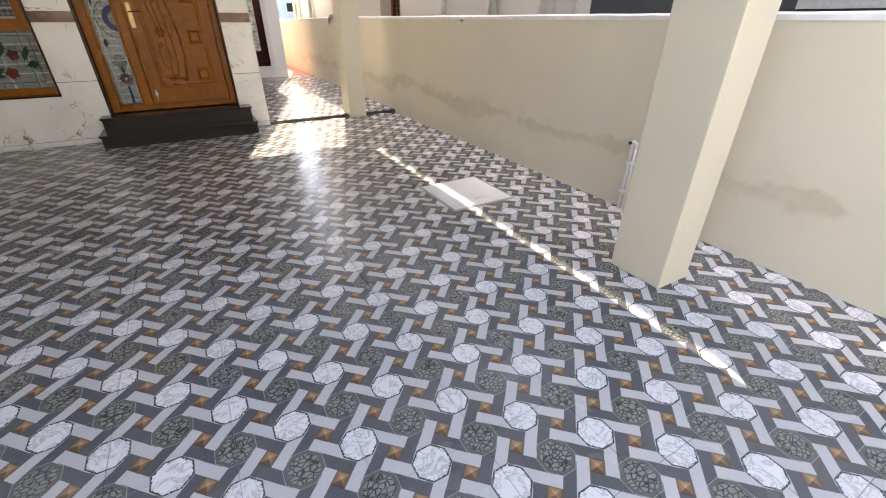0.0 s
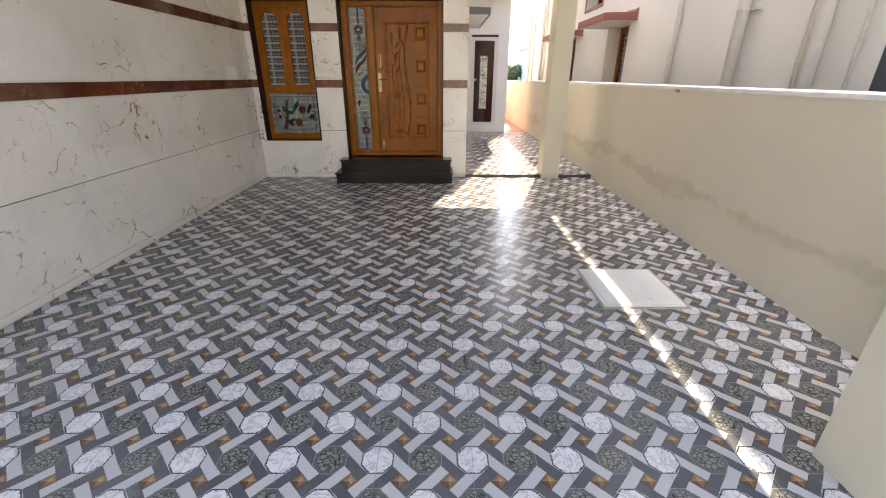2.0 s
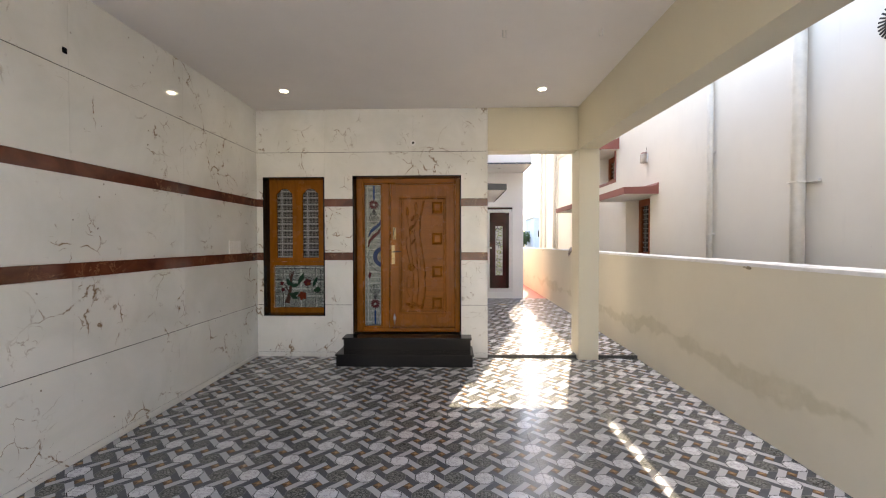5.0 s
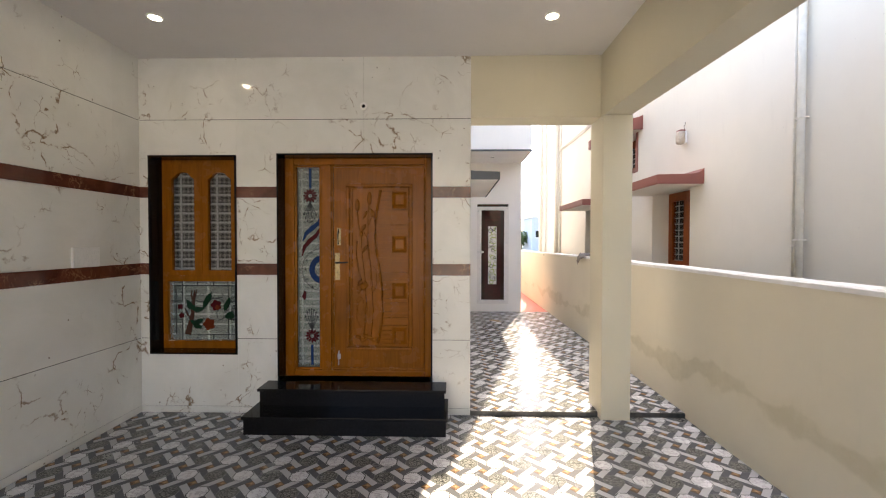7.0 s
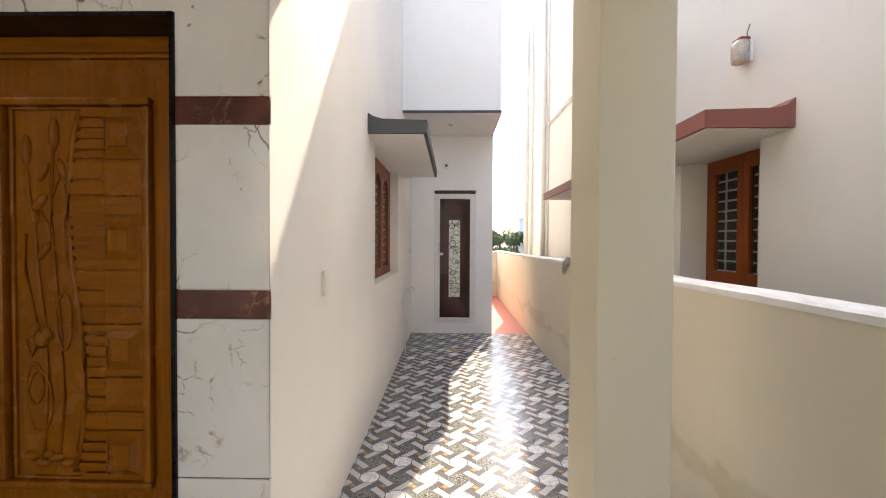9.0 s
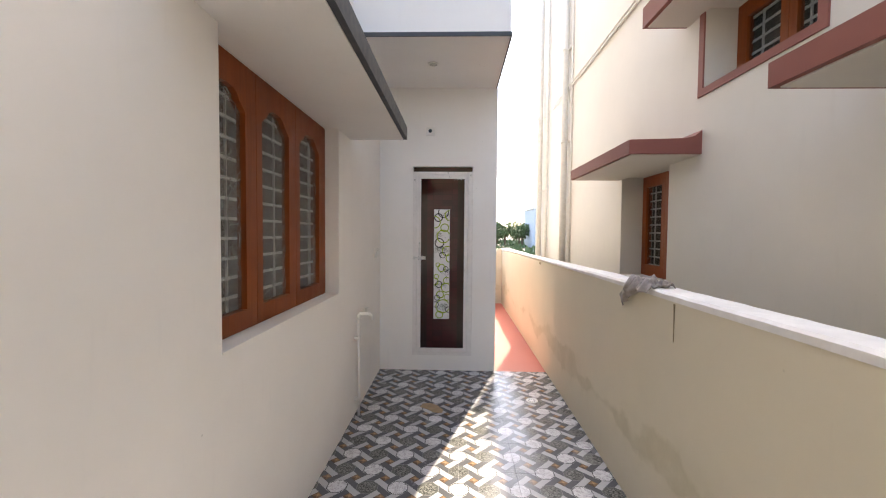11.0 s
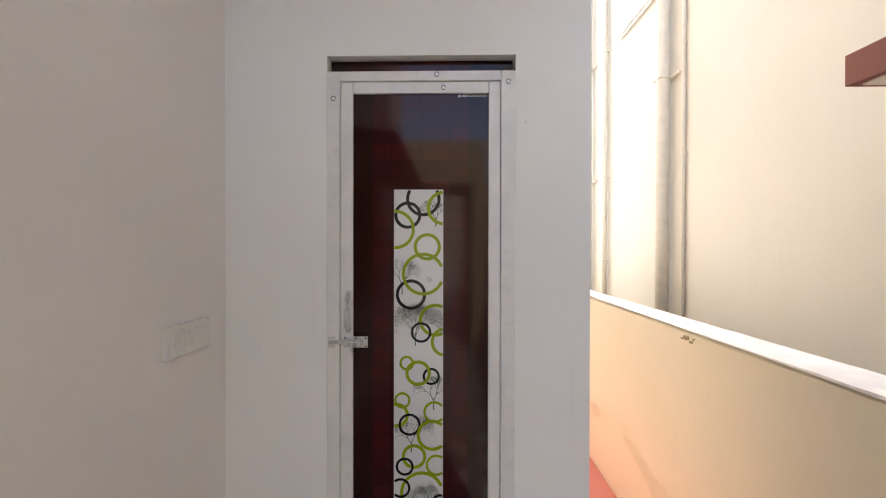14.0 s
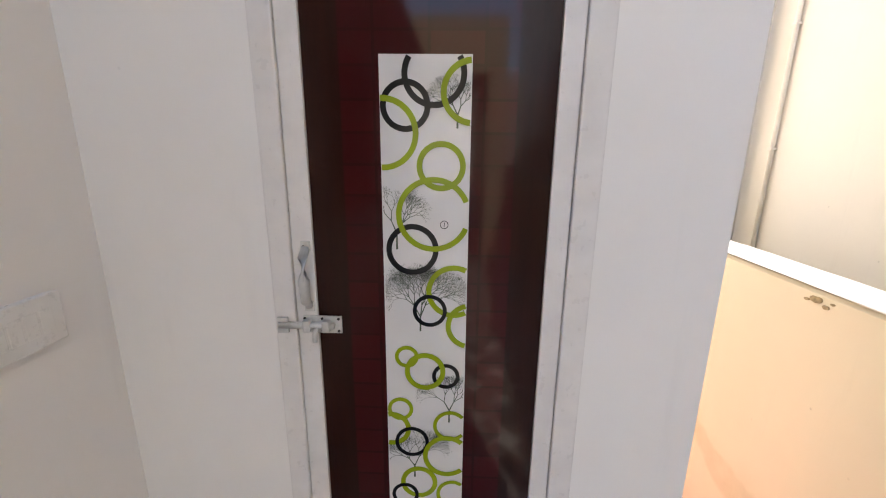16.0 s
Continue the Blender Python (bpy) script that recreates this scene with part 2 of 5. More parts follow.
def film_mat():
    """Crumpled protective plastic still stuck over the glass."""
    n = glass_mat("crumpled_film", (0.27, 0.28, 0.26), 0.2, 0.55)
    warp = n.noise(2.5, 3, 0.5)
    vec = n.node("ShaderNodeVectorMath")
    vec.operation = 'ADD'
    n.set(vec.inputs[0], n.scaled(1, 1, 1.7))
    n.set(vec.inputs[1], n.m('MULTIPLY', warp, 0.35))
    crease = n.cells(10, 'DISTANCE_TO_EDGE', vec.outputs[0])
    soft = n.noise(5, 4, 0.55)
    n.bump(n.m('ADD', n.ramp(crease, 0, 0.25), n.m('MULTIPLY', soft, 0.8)), 0.8, 0.02)
    # glints on the creases, painted as paler base colour
    thin = n.m('MULTIPLY', n.ramp(crease, 0.0, 0.035, 0.8, 0), n.ramp(soft, 0.4, 0.6))
    n.put("Base Color", n.mix(thin, n.mix(soft, (0.30, 0.31, 0.295), (0.46, 0.47, 0.445)), (0.62, 0.63, 0.60)))
    return n.mat


def plaid_mat():
    n = Nodes("plaid_cloth", (0.5, 0.5, 0.48), 0.9)
    x, y, z = n.xyz()

    def stripes(c, per, lo, hi):
        f = n.m('ABSOLUTE', n.m('SUBTRACT', n.m('FRACT', n.m('DIVIDE', c, per)), 0.5))
        return n.ramp(f, lo, hi)

    def weave(c):
        wide = stripes(c, 0.0458, 0.20, 0.22)
        return n.m('ADD', n.m('MULTIPLY', wide, 0.28), n.m('MULTIPLY', n.m('MULTIPLY', wide, stripes(c, 0.0115, 0.26, 0.30)), 0.42))
    dark = n.m('MINIMUM', n.m('ADD', weave(x), weave(z)), 0.93)
    n.put("Base Color", n.mix(dark, (0.50, 0.485, 0.45), (0.015, 0.015, 0.015)))
    return n.mat


def laminate_mat():
    """High-gloss maroon door skin with a printed brick relief."""
    n = Nodes("maroon_laminate", (0.05, 0.01, 0.01), 0.08, 0.0, 0.2)
    br = n.node("ShaderNodeTexBrick")
    vec = n.node("ShaderNodeCombineXYZ")
    x, y, z = n.xyz()
    n.set(vec.inputs[0], n.m('SUBTRACT', x, 0.52))
    n.set(vec.inputs[1], z)
    n.set(br.inputs["Vector"], vec.outputs[0])
    br.offset = 0.0
    br.inputs["Scale"].default_value = 1.0
    br.inputs["Brick Width"].default_value = 0.112
    br.inputs["Row Height"].default_value = 0.065
    br.inputs["Mortar Size"].default_value = 0.003
    br.inputs["Color1"].default_value = (0.050, 0.007, 0.008, 1)
    br.inputs["Color2"].default_value = (0.034, 0.006, 0.007, 1)
    br.inputs["Mortar"].default_value = (0.032, 0.006, 0.006, 1)
    mid = n.ramp(n.m('ABSOLUTE', n.m('SUBTRACT', x, 0.742)), 0.178, 0.182)
    side = n.mix(n.noise(4, 5, 0.6, 0.5, n.scaled(12, 12, 0.8)), (0.016, 0.005, 0.004), (0.034, 0.011, 0.008))
    n.put("Base Color", n.mix(mid, br.outputs["Color"], side))
    n.bump(n.noise(2.0, 2), 0.05, 0.01)
    return n.mat


def leaf_mat():
    n = Nodes("foliage", (0.06, 0.1, 0.03), 0.6)
    r = n.node("ShaderNodeNewGeometry").outputs["Random Per Island"]
    n.put("Base Color", n.mix(r, (0.04, 0.075, 0.02), (0.10, 0.14, 0.045)))
    return n.mat


CREAM = plaster("cream_plaster", (0.66, 0.60, 0.46), (0.43, 0.38, 0.24), 0.55, 0.36, 0.58)
BEAM = plaster("beam_plaster", (0.62, 0.57, 0.43), (0.3, 0.3, 0.2), 0.0)
WHITE = plaster("white_plaster", (0.88, 0.86, 0.83), (0.5, 0.45, 0.35), 0.0)
NEIGH = plaster("offwhite_plaster", (0.70, 0.66, 0.585), (0.45, 0.4, 0.3), 0.0)
COPING = plain("coping_paint", (0.80, 0.78, 0.75), 0.6, 0, 0.15, 9)
CEIL = plaster("ceiling_paint", (0.76, 0.73, 0.70), (0.5, 0.5, 0.5), 0.0)
MARBLE, BAND, TILE = marble_mat(), band_mat(), tile_mat()
GROUT = plain("grout", (0.36, 0.36, 0.35), 0.8)
GRANITE = plain("black_granite", (0.011, 0.010, 0.010), 0.09, 0, 0.4, 60, 0, 0.2)
TEAK = wood_mat("varnished_teak", (0.205, 0.066, 0.0045), (0.295, 0.100, 0.008))
TEAK_X = wood_mat("varnished_teak_rail", (0.205, 0.066, 0.0045), (0.295, 0.100, 0.008), 0.22, 0)
REDWOOD = wood_mat("red_brown_wood", (0.20, 0.043, 0.009), (0.27, 0.066, 0.014), 0.35)
BRASS = plain("antique_brass", (0.33, 0.25, 0.13), 0.3, 1.0, 0.2, 40, 0)
BLACKMETAL = plain("black_metal", (0.02, 0.018, 0.016), 0.35, 0.6, 0.2, 40, 0)
STEEL = plain("brushed_steel", (0.66, 0.66, 0.64), 0.35, 0.45, 0.15, 50, 0)
BARS = plain("white_bar_paint", (0.84, 0.84, 0.82), 0.45, 0, 0.1, 30, 0)
PLASTIC = plain("white_plastic", (0.78, 0.77, 0.74), 0.3, 0, 0.05, 20, 0)
UPVC = plain("white_upvc", (0.78, 0.755, 0.73), 0.32, 0, 0.08, 12, 0)
SLATE = plain("slate_paint", (0.05, 0.058, 0.068), 0.55, 0, 0.2)
RUST = plaster("red_oxide_paint", (0.235, 0.075, 0.055), (0.2, 0.1, 0.1), 0.0)
REDFLOOR = plaster("red_oxide_floor", (0.46, 0.14, 0.10), (0.3, 0.15, 0.1), 0.0)
PIPE = plain("painted_pipe", (0.73, 0.695, 0.63), 0.4, 0, 0.1, 15, 0)
LAMINATE = laminate_mat()
FILM = film_mat()
CLEAR = glass_mat("clear_glass", (0.16, 0.17, 0.16), 0.04, 0.88).mat
FROST = glass_mat("grey_green_glass", (0.42, 0.47, 0.43), 0.12, 0.68).mat
PLAID = plaid_mat()
# near-black colour standing in for the shade of rooms behind windows
ROOM_SHADE = plain("room_shade_sheet", (0.05, 0.045, 0.04), 0.9)
# black of the prints; also painted as the shade inside holes
INK_BLACK = plain("black_print_and_hole_shade", (0.008, 0.009, 0.010), 0.15, 0, 0.1, 20, 0, 0.2)
INK_GREEN = plain("lime_print", (0.27, 0.36, 0.012), 0.15, 0, 0.1, 20, 0, 0.2)
INK_GREY = plain("grey_green_print", (0.10, 0.13, 0.09), 0.2, 0, 0.3, 20, 0)
INK_RED = plain("red_glass_paint", (0.065, 0.008, 0.010), 0.2, 0, 0.2, 30, 0, 0.15)
INK_BLUE = plain("blue_glass_paint", (0.010, 0.030, 0.11), 0.2, 0, 0.2, 30, 0, 0.15)
INK_LEAF = plain("green_glass_paint", (0.010, 0.032, 0.017), 0.2, 0, 0.2, 30, 0, 0.15)
INK_ORANGE = plain("orange_glass_paint", (0.12, 0.024, 0.010), 0.2, 0, 0.2, 30, 0, 0.15)
LEAD = plain("lead_line", (0.02, 0.02, 0.022), 0.4, 0, 0.1, 30, 0, 0.15)
PRINT = plain("white_print_panel", (0.72, 0.71, 0.70), 0.13, 0, 0.08, 5, 0)
COVER = plain("hatch_paint", (0.66, 0.65, 0.63), 0.45, 0, 0.1, 5)
CEMENT = plain("cement", (0.32, 0.31, 0.29), 0.85, 0, 0.25, 12)
CLOTH = plain("grey_cloth", (0.33, 0.285, 0.255), 0.95, 0, 0.35, 25, 0.4)
CARD = plain("cardboard", (0.32, 0.22, 0.12), 0.9, 0, 0.2, 20)
EARTH = plain("dry_ground", (0.20, 0.17, 0.11), 0.95, 0, 0.4, 0.6)
FOLIAGE = leaf_mat()
BARK = plain("bark", (0.12, 0.08, 0.05), 0.9, 0, 0.3, 10)
BLUEWALL = plain("pale_blue_paint", (0.50, 0.53, 0.57), 0.7)
LAMPGLASS = plain("wrapped_lamp_glass", (0.50, 0.42, 0.34), 0.25, 0, 0.3, 25, 0)
glow = Nodes("led_glow", (1, 0.95, 0.85))
glow.put("Emission Color", (1, 0.86, 0.66, 1))
glow.put("Emission Strength", 14.0)
GLOW = glow.mat


# ---- mesh helpers ----
def brick(bm, x0, y0, z0, x1, y1, z1, bev=0.0):
    r = bmesh.ops.create_cube(bm, size=1)
    c = Vector(((x0 + x1) / 2, (y0 + y1) / 2, (z0 + z1) / 2))
    for v in r["verts"]:
        v.co = Vector((v.co.x * abs(x1 - x0), v.co.y * abs(y1 - y0), v.co.z * abs(z1 - z0))) + c
    if bev:
        edges = list({e for v in r["verts"] for e in v.link_edges})
        bmesh.ops.bevel(bm, geom=edges, offset=bev, segments=2, affect='EDGES', profile=0.6)
    return bm


def boxes(*rects, bev=0.0):
    bm = bmesh.new()
    for r in rects:
        brick(bm, *r, bev=bev)
    return bm


def tube(bm, pts, r, seg=10, closed=False):
    """A round bar through points; r may be a list."""
    pts = [Vector(p) for p in pts]
    rs = r if isinstance(r, (list, tuple)) else [r] * len(pts)
    rings = []
    for i, p in enumerate(pts):
        if closed:
            d = pts[(i + 1) % len(pts)] - pts[i - 1]
        else:
            d = pts[min(i + 1, len(pts) - 1)] - pts[max(i - 1, 0)]
        q = d.normalized().to_track_quat('Z', 'Y')
        rings.append([bm.verts.new(p + q @ Vector((math.cos(k * math.tau / seg) * rs[i], math.sin(k * math.tau / seg) * rs[i], 0))) for k in range(seg)])
    for i in range(len(rings) - (0 if closed else 1)):
        a, b = rings[i], rings[(i + 1) % len(rings)]
        for k in range(seg):
            bm.faces.new((a[k], a[(k + 1) % seg], b[(k + 1) % seg], b[k]))
    if not closed:
        bm.faces.new(rings[0][::-1])
        bm.faces.new(rings[-1])
    return bm


def prism(bm, outline, axis, d0, d1):
    """An outline in the plane across axis (x: y,z; y: x,z; z: x,y), drawn out from d0 to d1."""
    def at(p, d):
        return {'x': (d, p[0], p[1]), 'y': (p[0], d, p[1]), 'z': (p[0], p[1], d)}[axis]
    a = [bm.verts.new(at(p, d0)) for p in outline]
    b = [bm.verts.new(at(p, d1)) for p in outline]
    n = len(outline)
    bm.faces.new(a)
    bm.faces.new(b[::-1])
    for i in range(n):
        bm.faces.new((a[i], b[i], b[(i + 1) % n], a[(i + 1) % n]))
    bmesh.ops.recalc_face_normals(bm, faces=bm.faces)
    return bm


def disc(cx, cy, rx, ry=None, n=24, a0=0.0, a1=math.tau):
    ry = rx if ry is None else ry
    full = abs(a1 - a0 - math.tau) < 1e-6
    k = n if full else n + 1
    return [(cx + rx * math.cos(a0 + (a1 - a0) * i / n), cy + ry * math.sin(a0 + (a1 - a0) * i / n)) for i in range(k)]


def mesh(name, bm, mat, smooth=False):
    me = bpy.data.meshes.new(name)
    bm.normal_update()
    bm.to_mesh(me)
    bm.free()
    if mat is not None:
        me.materials.append(mat)
    if smooth:
        me.polygons.foreach_set("use_smooth", [True] * len(me.polygons))
    return me


def part(name, bm, mat, parent, label="", smooth=False):
    ob = new(name, mesh(name, bm, mat, smooth))
    ob.parent = parent
    if label:
        tagged(ob, label=label)
    return ob


def thing(name, label, category, group=""):
    return tagged(new(name), label, category, group)


def one(name, bm, mat, label, category, group="", smooth=False):
    return tagged(new(name, mesh(name, bm, mat, smooth)), label, category, group)


def setting(name, bm, mat, label="", category="wall"):
    return tagged(new(name, mesh(name, bm, mat)), label, category, kind="structure")


def minus(rect, holes):
    """The rectangles left of (a0, b0, a1, b1) when the holes are cut out."""
    todo = [rect]
    for h in holes:
        left = []
        for a0, b0, a1, b1 in todo:
            if h[0] >= a1 or h[2] <= a0 or h[1] >= b1 or h[3] <= b0:
                left.append((a0, b0, a1, b1))
                continue
            m0, m1 = max(a0, h[0]), min(a1, h[2])
            if a0 < h[0]:
                left.append((a0, b0, h[0], b1))
            if h[2] < a1:
                left.append((h[2], b0, a1, b1))
            if b0 < h[1]:
                left.append((m0, b0, m1, h[1]))
            if h[3] < b1:
                left.append((m0, h[3], m1, b1))
        todo = left
    return todo


# ---- large structure ----
WX = -3.134                      # west wall's face
TOP = 3.35                       # carport ceiling
FZ = 0.045                       # side passage floor
DOOR = (-1.82, 0.31, -0.354, 2.455)
WIN = (-3.046, 0.557, -2.205, 2.442)
SIDEWIN = (2.11, 1.21, 3.69, 2.48)
ENDY, ENDX = 5.41, 1.379
PARX, PART = 1.992, 1.38
NX = 2.75

setting("ground", boxes((-400, -300, -0.5, 400, 900, -0.3)), EARTH, "dry bare earth round the houses", "ground")
floor = setting("floor", boxes((WX - 0.2, -9, -0.3, PARX, 0, -0.004)), GROUT, "carport floor of printed porcelain tiles", "floor")
passage = setting("floor_passage", boxes((0, 0, -0.3, PARX, ENDY, FZ - 0.004)), GROUT, "side passage floor of printed porcelain tiles", "floor")
setting("floor_red", boxes((ENDX, ENDY + 0.002, -0.3, PARX, 10.2, FZ - 0.004)), REDFLOOR, "narrow red oxide painted cement floor", "floor")

wall_west = setting("wall_west", boxes((WX - 0.25, -6.3, -0.3, WX - 0.012, 0.25, 3.5)), WHITE, "carport wall clad in pale veined marble slabs")
wall_north = setting("wall_north", boxes(*[(a, 0.012, b, c, 0.25, d) for a, b, c, d in minus((WX - 0.012, -0.3, -0.25, 3.5), (DOOR, WIN))],
                                          (-0.25, 0.012, -0.3, -0.004, 0.25, TOP)), WHITE, "house front clad in pale veined marble slabs")
setting("wall_passage", boxes(*[(-0.25, a, b, 0, c, d) for a, b, c, d in minus((0.25, -0.3, ENDY, 6.9), ((SIDEWIN[0], SIDEWIN[1], SIDEWIN[2], SIDEWIN[3]),))],
                              (-0.25, 0.0, TOP, 0, 0.25, 6.9), (-0.003, 0.0, -0.3, 0, 0.25, TOP)), WHITE, "white plastered side wall of the house")
BD = (0.391, 0.225, 1.10, 2.472)
setting("wall_end", boxes(*[(a, ENDY, b, c, ENDY + 0.2, d) for a, b, c, d in minus((-0.25, -0.3, ENDX, 3.385), (BD,))],
                          (ENDX - 0.15, ENDY + 0.2, -0.3, ENDX, 10.2, 3.385)), WHITE, "white plastered wall round the back door")
setting("wall_upper", boxes((0.0, 4.14, 3.385, 1.357, 10.2, 7.48)), WHITE, "white upper storey jutting over the passage")
setting("trim_upper", boxes((0.0, 4.128, 3.375, 1.369, 4.14, 3.41), (1.357, 4.14, 3.375, 1.369, 5.9, 3.41)), SLATE, "dark painted drip edge", "trim")
setting("wall_house_back", boxes((WX - 0.25, 10.0, -0.3, ENDX - 0.15, 10.2, 3.5), (WX - 0.25, 0.25, -0.3, WX, 10, 3.5)), WHITE)
setting("roof_house", boxes((WX - 0.25, 0.25, 3.5, -0.25, 10.2, 3.65), (-0.25, ENDY + 0.2, 3.4, 0.0, 10.2, 3.6)), WHITE, "", "roof")
setting("ceiling", boxes((WX - 0.25, -5.75, TOP, 1.20, 0.0, 3.5)), CEIL, "plain white painted carport ceiling", "ceiling")
setting("beam_side", prism(bmesh.new(), [(-5.75, 2.65), (0.26, 2.79), (0.26, 3.5), (-5.75, 3.5)], 'x', 1.20, 1.45), BEAM, "cream painted concrete beam", "beam")
setting("beam_cross", boxes((0.0, 0.0, 2.78, 1.198, 0.26, 3.5), bev=0.003), BEAM, "cream painted concrete beam", "beam")


def pillar(y0, y1, label):
    return one("pillar", boxes((1.19, y0, 0.0, 1.455, y1, 2.78 if y0 > -1 else 2.655), bev=0.006), BEAM, label, "pillar", "carport pillars")


pillar(-0.08, 0.25, "square cream plastered pillar beside the side passage")
pillar(-5.506, -5.17, "square cream plastered pillar carrying the carport beam")


def wavy_wall(name, x0, x1, y0, y1, z0, z1, mat, step=0.06):
    """A hand-plastered wall, its top a little uneven."""
    bm = bmesh.new()
    n = int((y1 - y0) / step)
    rows = []
    for i in range(n + 1):
        y = y0 + (y1 - y0) * i / n
        h = z1 + 0.012 - 0.009 * max(0.0, y - 3) + 0.006 * noise.noise((y * 1.7, 2, 3)) + 0.003 * noise.noise((y * 9, 2, 3))
        e = 0.004 * noise.noise((y * 2.3, 1, 2))
        rows.append([bm.verts.new(p) for p in ((x0 + e, y, z0), (x0 + e, y, h - 0.012), (x0 + e + 0.012, y, h), (x1, y, h), (x1, y, z0))])
    for a, b in zip(rows, rows[1:]):
        for k in range(4):
            bm.faces.new((a[k], a[k + 1], b[k + 1], b[k]))
    bm.faces.new(rows[0])
    bm.faces.new(rows[-1][::-1])
    bmesh.ops.recalc_face_normals(bm, faces=bm.faces)
    return bm


setting("parapet", wavy_wall("parapet", PARX, 2.135, -9, 10.2, -0.3, PART - 0.018, CREAM), CREAM, "cream plastered boundary wall with damp stains", "wall")
setting("coping", wavy_wall("coping", PARX - 0.003, 2.14, -9, 10.2, PART - 0.024, PART + 0.004, COPING), COPING, "rough white painted top of the boundary wall", "trim")
setting("parapet_end", boxes((ENDX - 0.15, 10.2, -0.3, 2.135, 10.35, 1.33)), CREAM, "cream plastered end wall of the passage", "wall")
setting("wall_yard", boxes((WX - 0.25, -9.0, -0.3, WX - 0.1, -6.3, 1.38)), CREAM, "low cream boundary wall of the front yard", "wall")
# unseen wall, added to bounce sunlight and limit sky reflections in the marble
setting("unseen_street_wall", boxes((-22, -15.3, -0.3, 22, -15.0, 5.2)), plaster("street_plaster", (0.46, 0.43, 0.37), (0.3, 0.3, 0.2), 0.0), "unseen plain wall added across the street to shape bounce light and reflections", "wall")
# unseen ground, kept pale so it bounces fill light under the roof
setting("road", boxes((-60, -15, -0.3, 60, -9.3, -0.02)), plain("pale_concrete", (0.46, 0.45, 0.42), 0.85, 0, 0.2, 3), "unseen pale concrete street ground, added to bounce light into the carport", "road")

CHIP = plain("bare_plaster", (0.34, 0.27, 0.16), 0.9, 0, 0.5, 60)
parapet_chips = [(5.86, 1.318, 0.022), (5.82, 1.305, 0.012), (5.895, 1.308, 0.009), (5.80, 1.322, 0.007), (-2.05, 1.345, 0.028), (-2.0, 1.35, 0.012)]
for cy, cz, r in parapet_chips:
    rough = [(cy + r * math.cos(a) * (1 + 0.4 * noise.noise((a, cy, 0))), cz + 0.5 * r * math.sin(a) * (1 + 0.5 * noise.noise((a, cy, 5)))) for a in [k * math.tau / 14 for k in range(14)]]
    part("plaster_chip", prism(bmesh.new(), rough, 'x', PARX - 0.0055, PARX + 0.01), CHIP, bpy.data.objects["parapet"], "chipped patch of bare cement")

part("drip_stain", prism(bmesh.new(), [(2.614, 1.345), (2.626, 1.347), (2.623, 1.315), (2.6207, 1.25), (2.6205, 1.155), (2.6195, 1.155), (2.6192, 1.25), (2.617, 1.315)], 'x', PARX - 0.005, PARX + 0.01), CHIP, bpy.data.objects["parapet"], "dark run of dirt below the coping")

# the house next door
NA, NB, NU = (1.28, 1.25, 2.22, 2.32), (4.20, 1.25, 5.21, 2.32), (2.76, 2.79, 3.735, 3.38)
setting("neighbour_wall", boxes(*[(NX, a, b, NX + 0.4, c, d) for a, b, c, d in minus((-9, -0.5, 9.5, 7.3), (NA, NB, NU))],
                                (NX, -9, 7.3, NX + 0.4, 4.6, 8.69)), NEIGH, "tall off-white plastered side of the neighbouring house", "wall")
setting("neighbour_back", boxes((NX + 0.4, 9.25, -0.5, 9, 9.5, 7.4), (8.8, -9, -0.5, 9, 9.2, 7.4), (NX + 0.4, -9, -0.5, 8.8, -8.8, 7.4),
                                (NX + 0.4, -8.8, 7.2, 8.8, 9.2, 7.4)), NEIGH, "", "wall")

# ---- marble cladding ----
ROWS = ((0.062, 0.704), (0.710, 1.312), (1.424, 2.040), (2.147, 2.771), (2.777, TOP))
BANDS = ((1.3145, 1.4215), (2.0425, 2.1445))


def slab(parent, name, x0, y0, z0, x1, y1, z1, mat):
    return part(name, boxes((x0, y0, z0, x1, y1, z1)), mat, parent)


JOINT = plain("dark_joint", (0.06, 0.055, 0.05), 0.8)
for z in (0.060, 0.707, 2.774):
    for r in minus((WX, z - 0.0035, 0.0, z + 0.0035), (DOOR, WIN)):
        slab(wall_north, "joint", r[0], 0.006, r[1], r[2], 0.0122, r[3], JOINT)
    slab(wall_west, "joint", WX - 0.0122, -6.3, z - 0.0035, WX - 0.006, 0.0, z + 0.0035, JOINT)
cuts_x = [WX, -2.2, -1.0, 0.0]
for z0, z1 in ROWS:
    for a, b in zip(cuts_x, cuts_x[1:]):
        for r in minus((a + 0.0006, z0, b - 0.0006, z1), (DOOR, WIN)):
            slab(wall_north, "marble_slab", r[0], 0.0, r[1], r[2], 0.0125, r[3], MARBLE)
for z0, z1 in BANDS:
    for r in minus((WX, z0, 0.0, z1), (DOOR, WIN)):
        slab(wall_north, "brown_marble_band", r[0], -0.002, r[1], r[2], 0.0125, r[3], BAND)
for r in minus((WX, 0.002, 0.0, 0.058), (DOOR, WIN)):
    slab(wall_north, "marble_skirting", r[0], -0.003, r[1], r[2], 0.0125, r[3], MARBLE)
ys = [-6.3 + 1.2 * i for i in range(6)] + [0.0]
for z0, z1 in ROWS:
    for a, b in zip(ys, ys[1:]):
        slab(wall_west, "marble_slab", WX - 0.0125, a + 0.0006, z0, WX, b - 0.0006, z1, MARBLE)
for z0, z1 in BANDS:
    slab(wall_west, "brown_marble_band", WX - 0.0125, -6.3, z0, WX + 0.002, -0.002, z1, BAND)
slab(wall_west, "marble_skirting", WX - 0.0125, -6.3, 0.002, WX + 0.003, -0.003, 0.058, MARBLE)


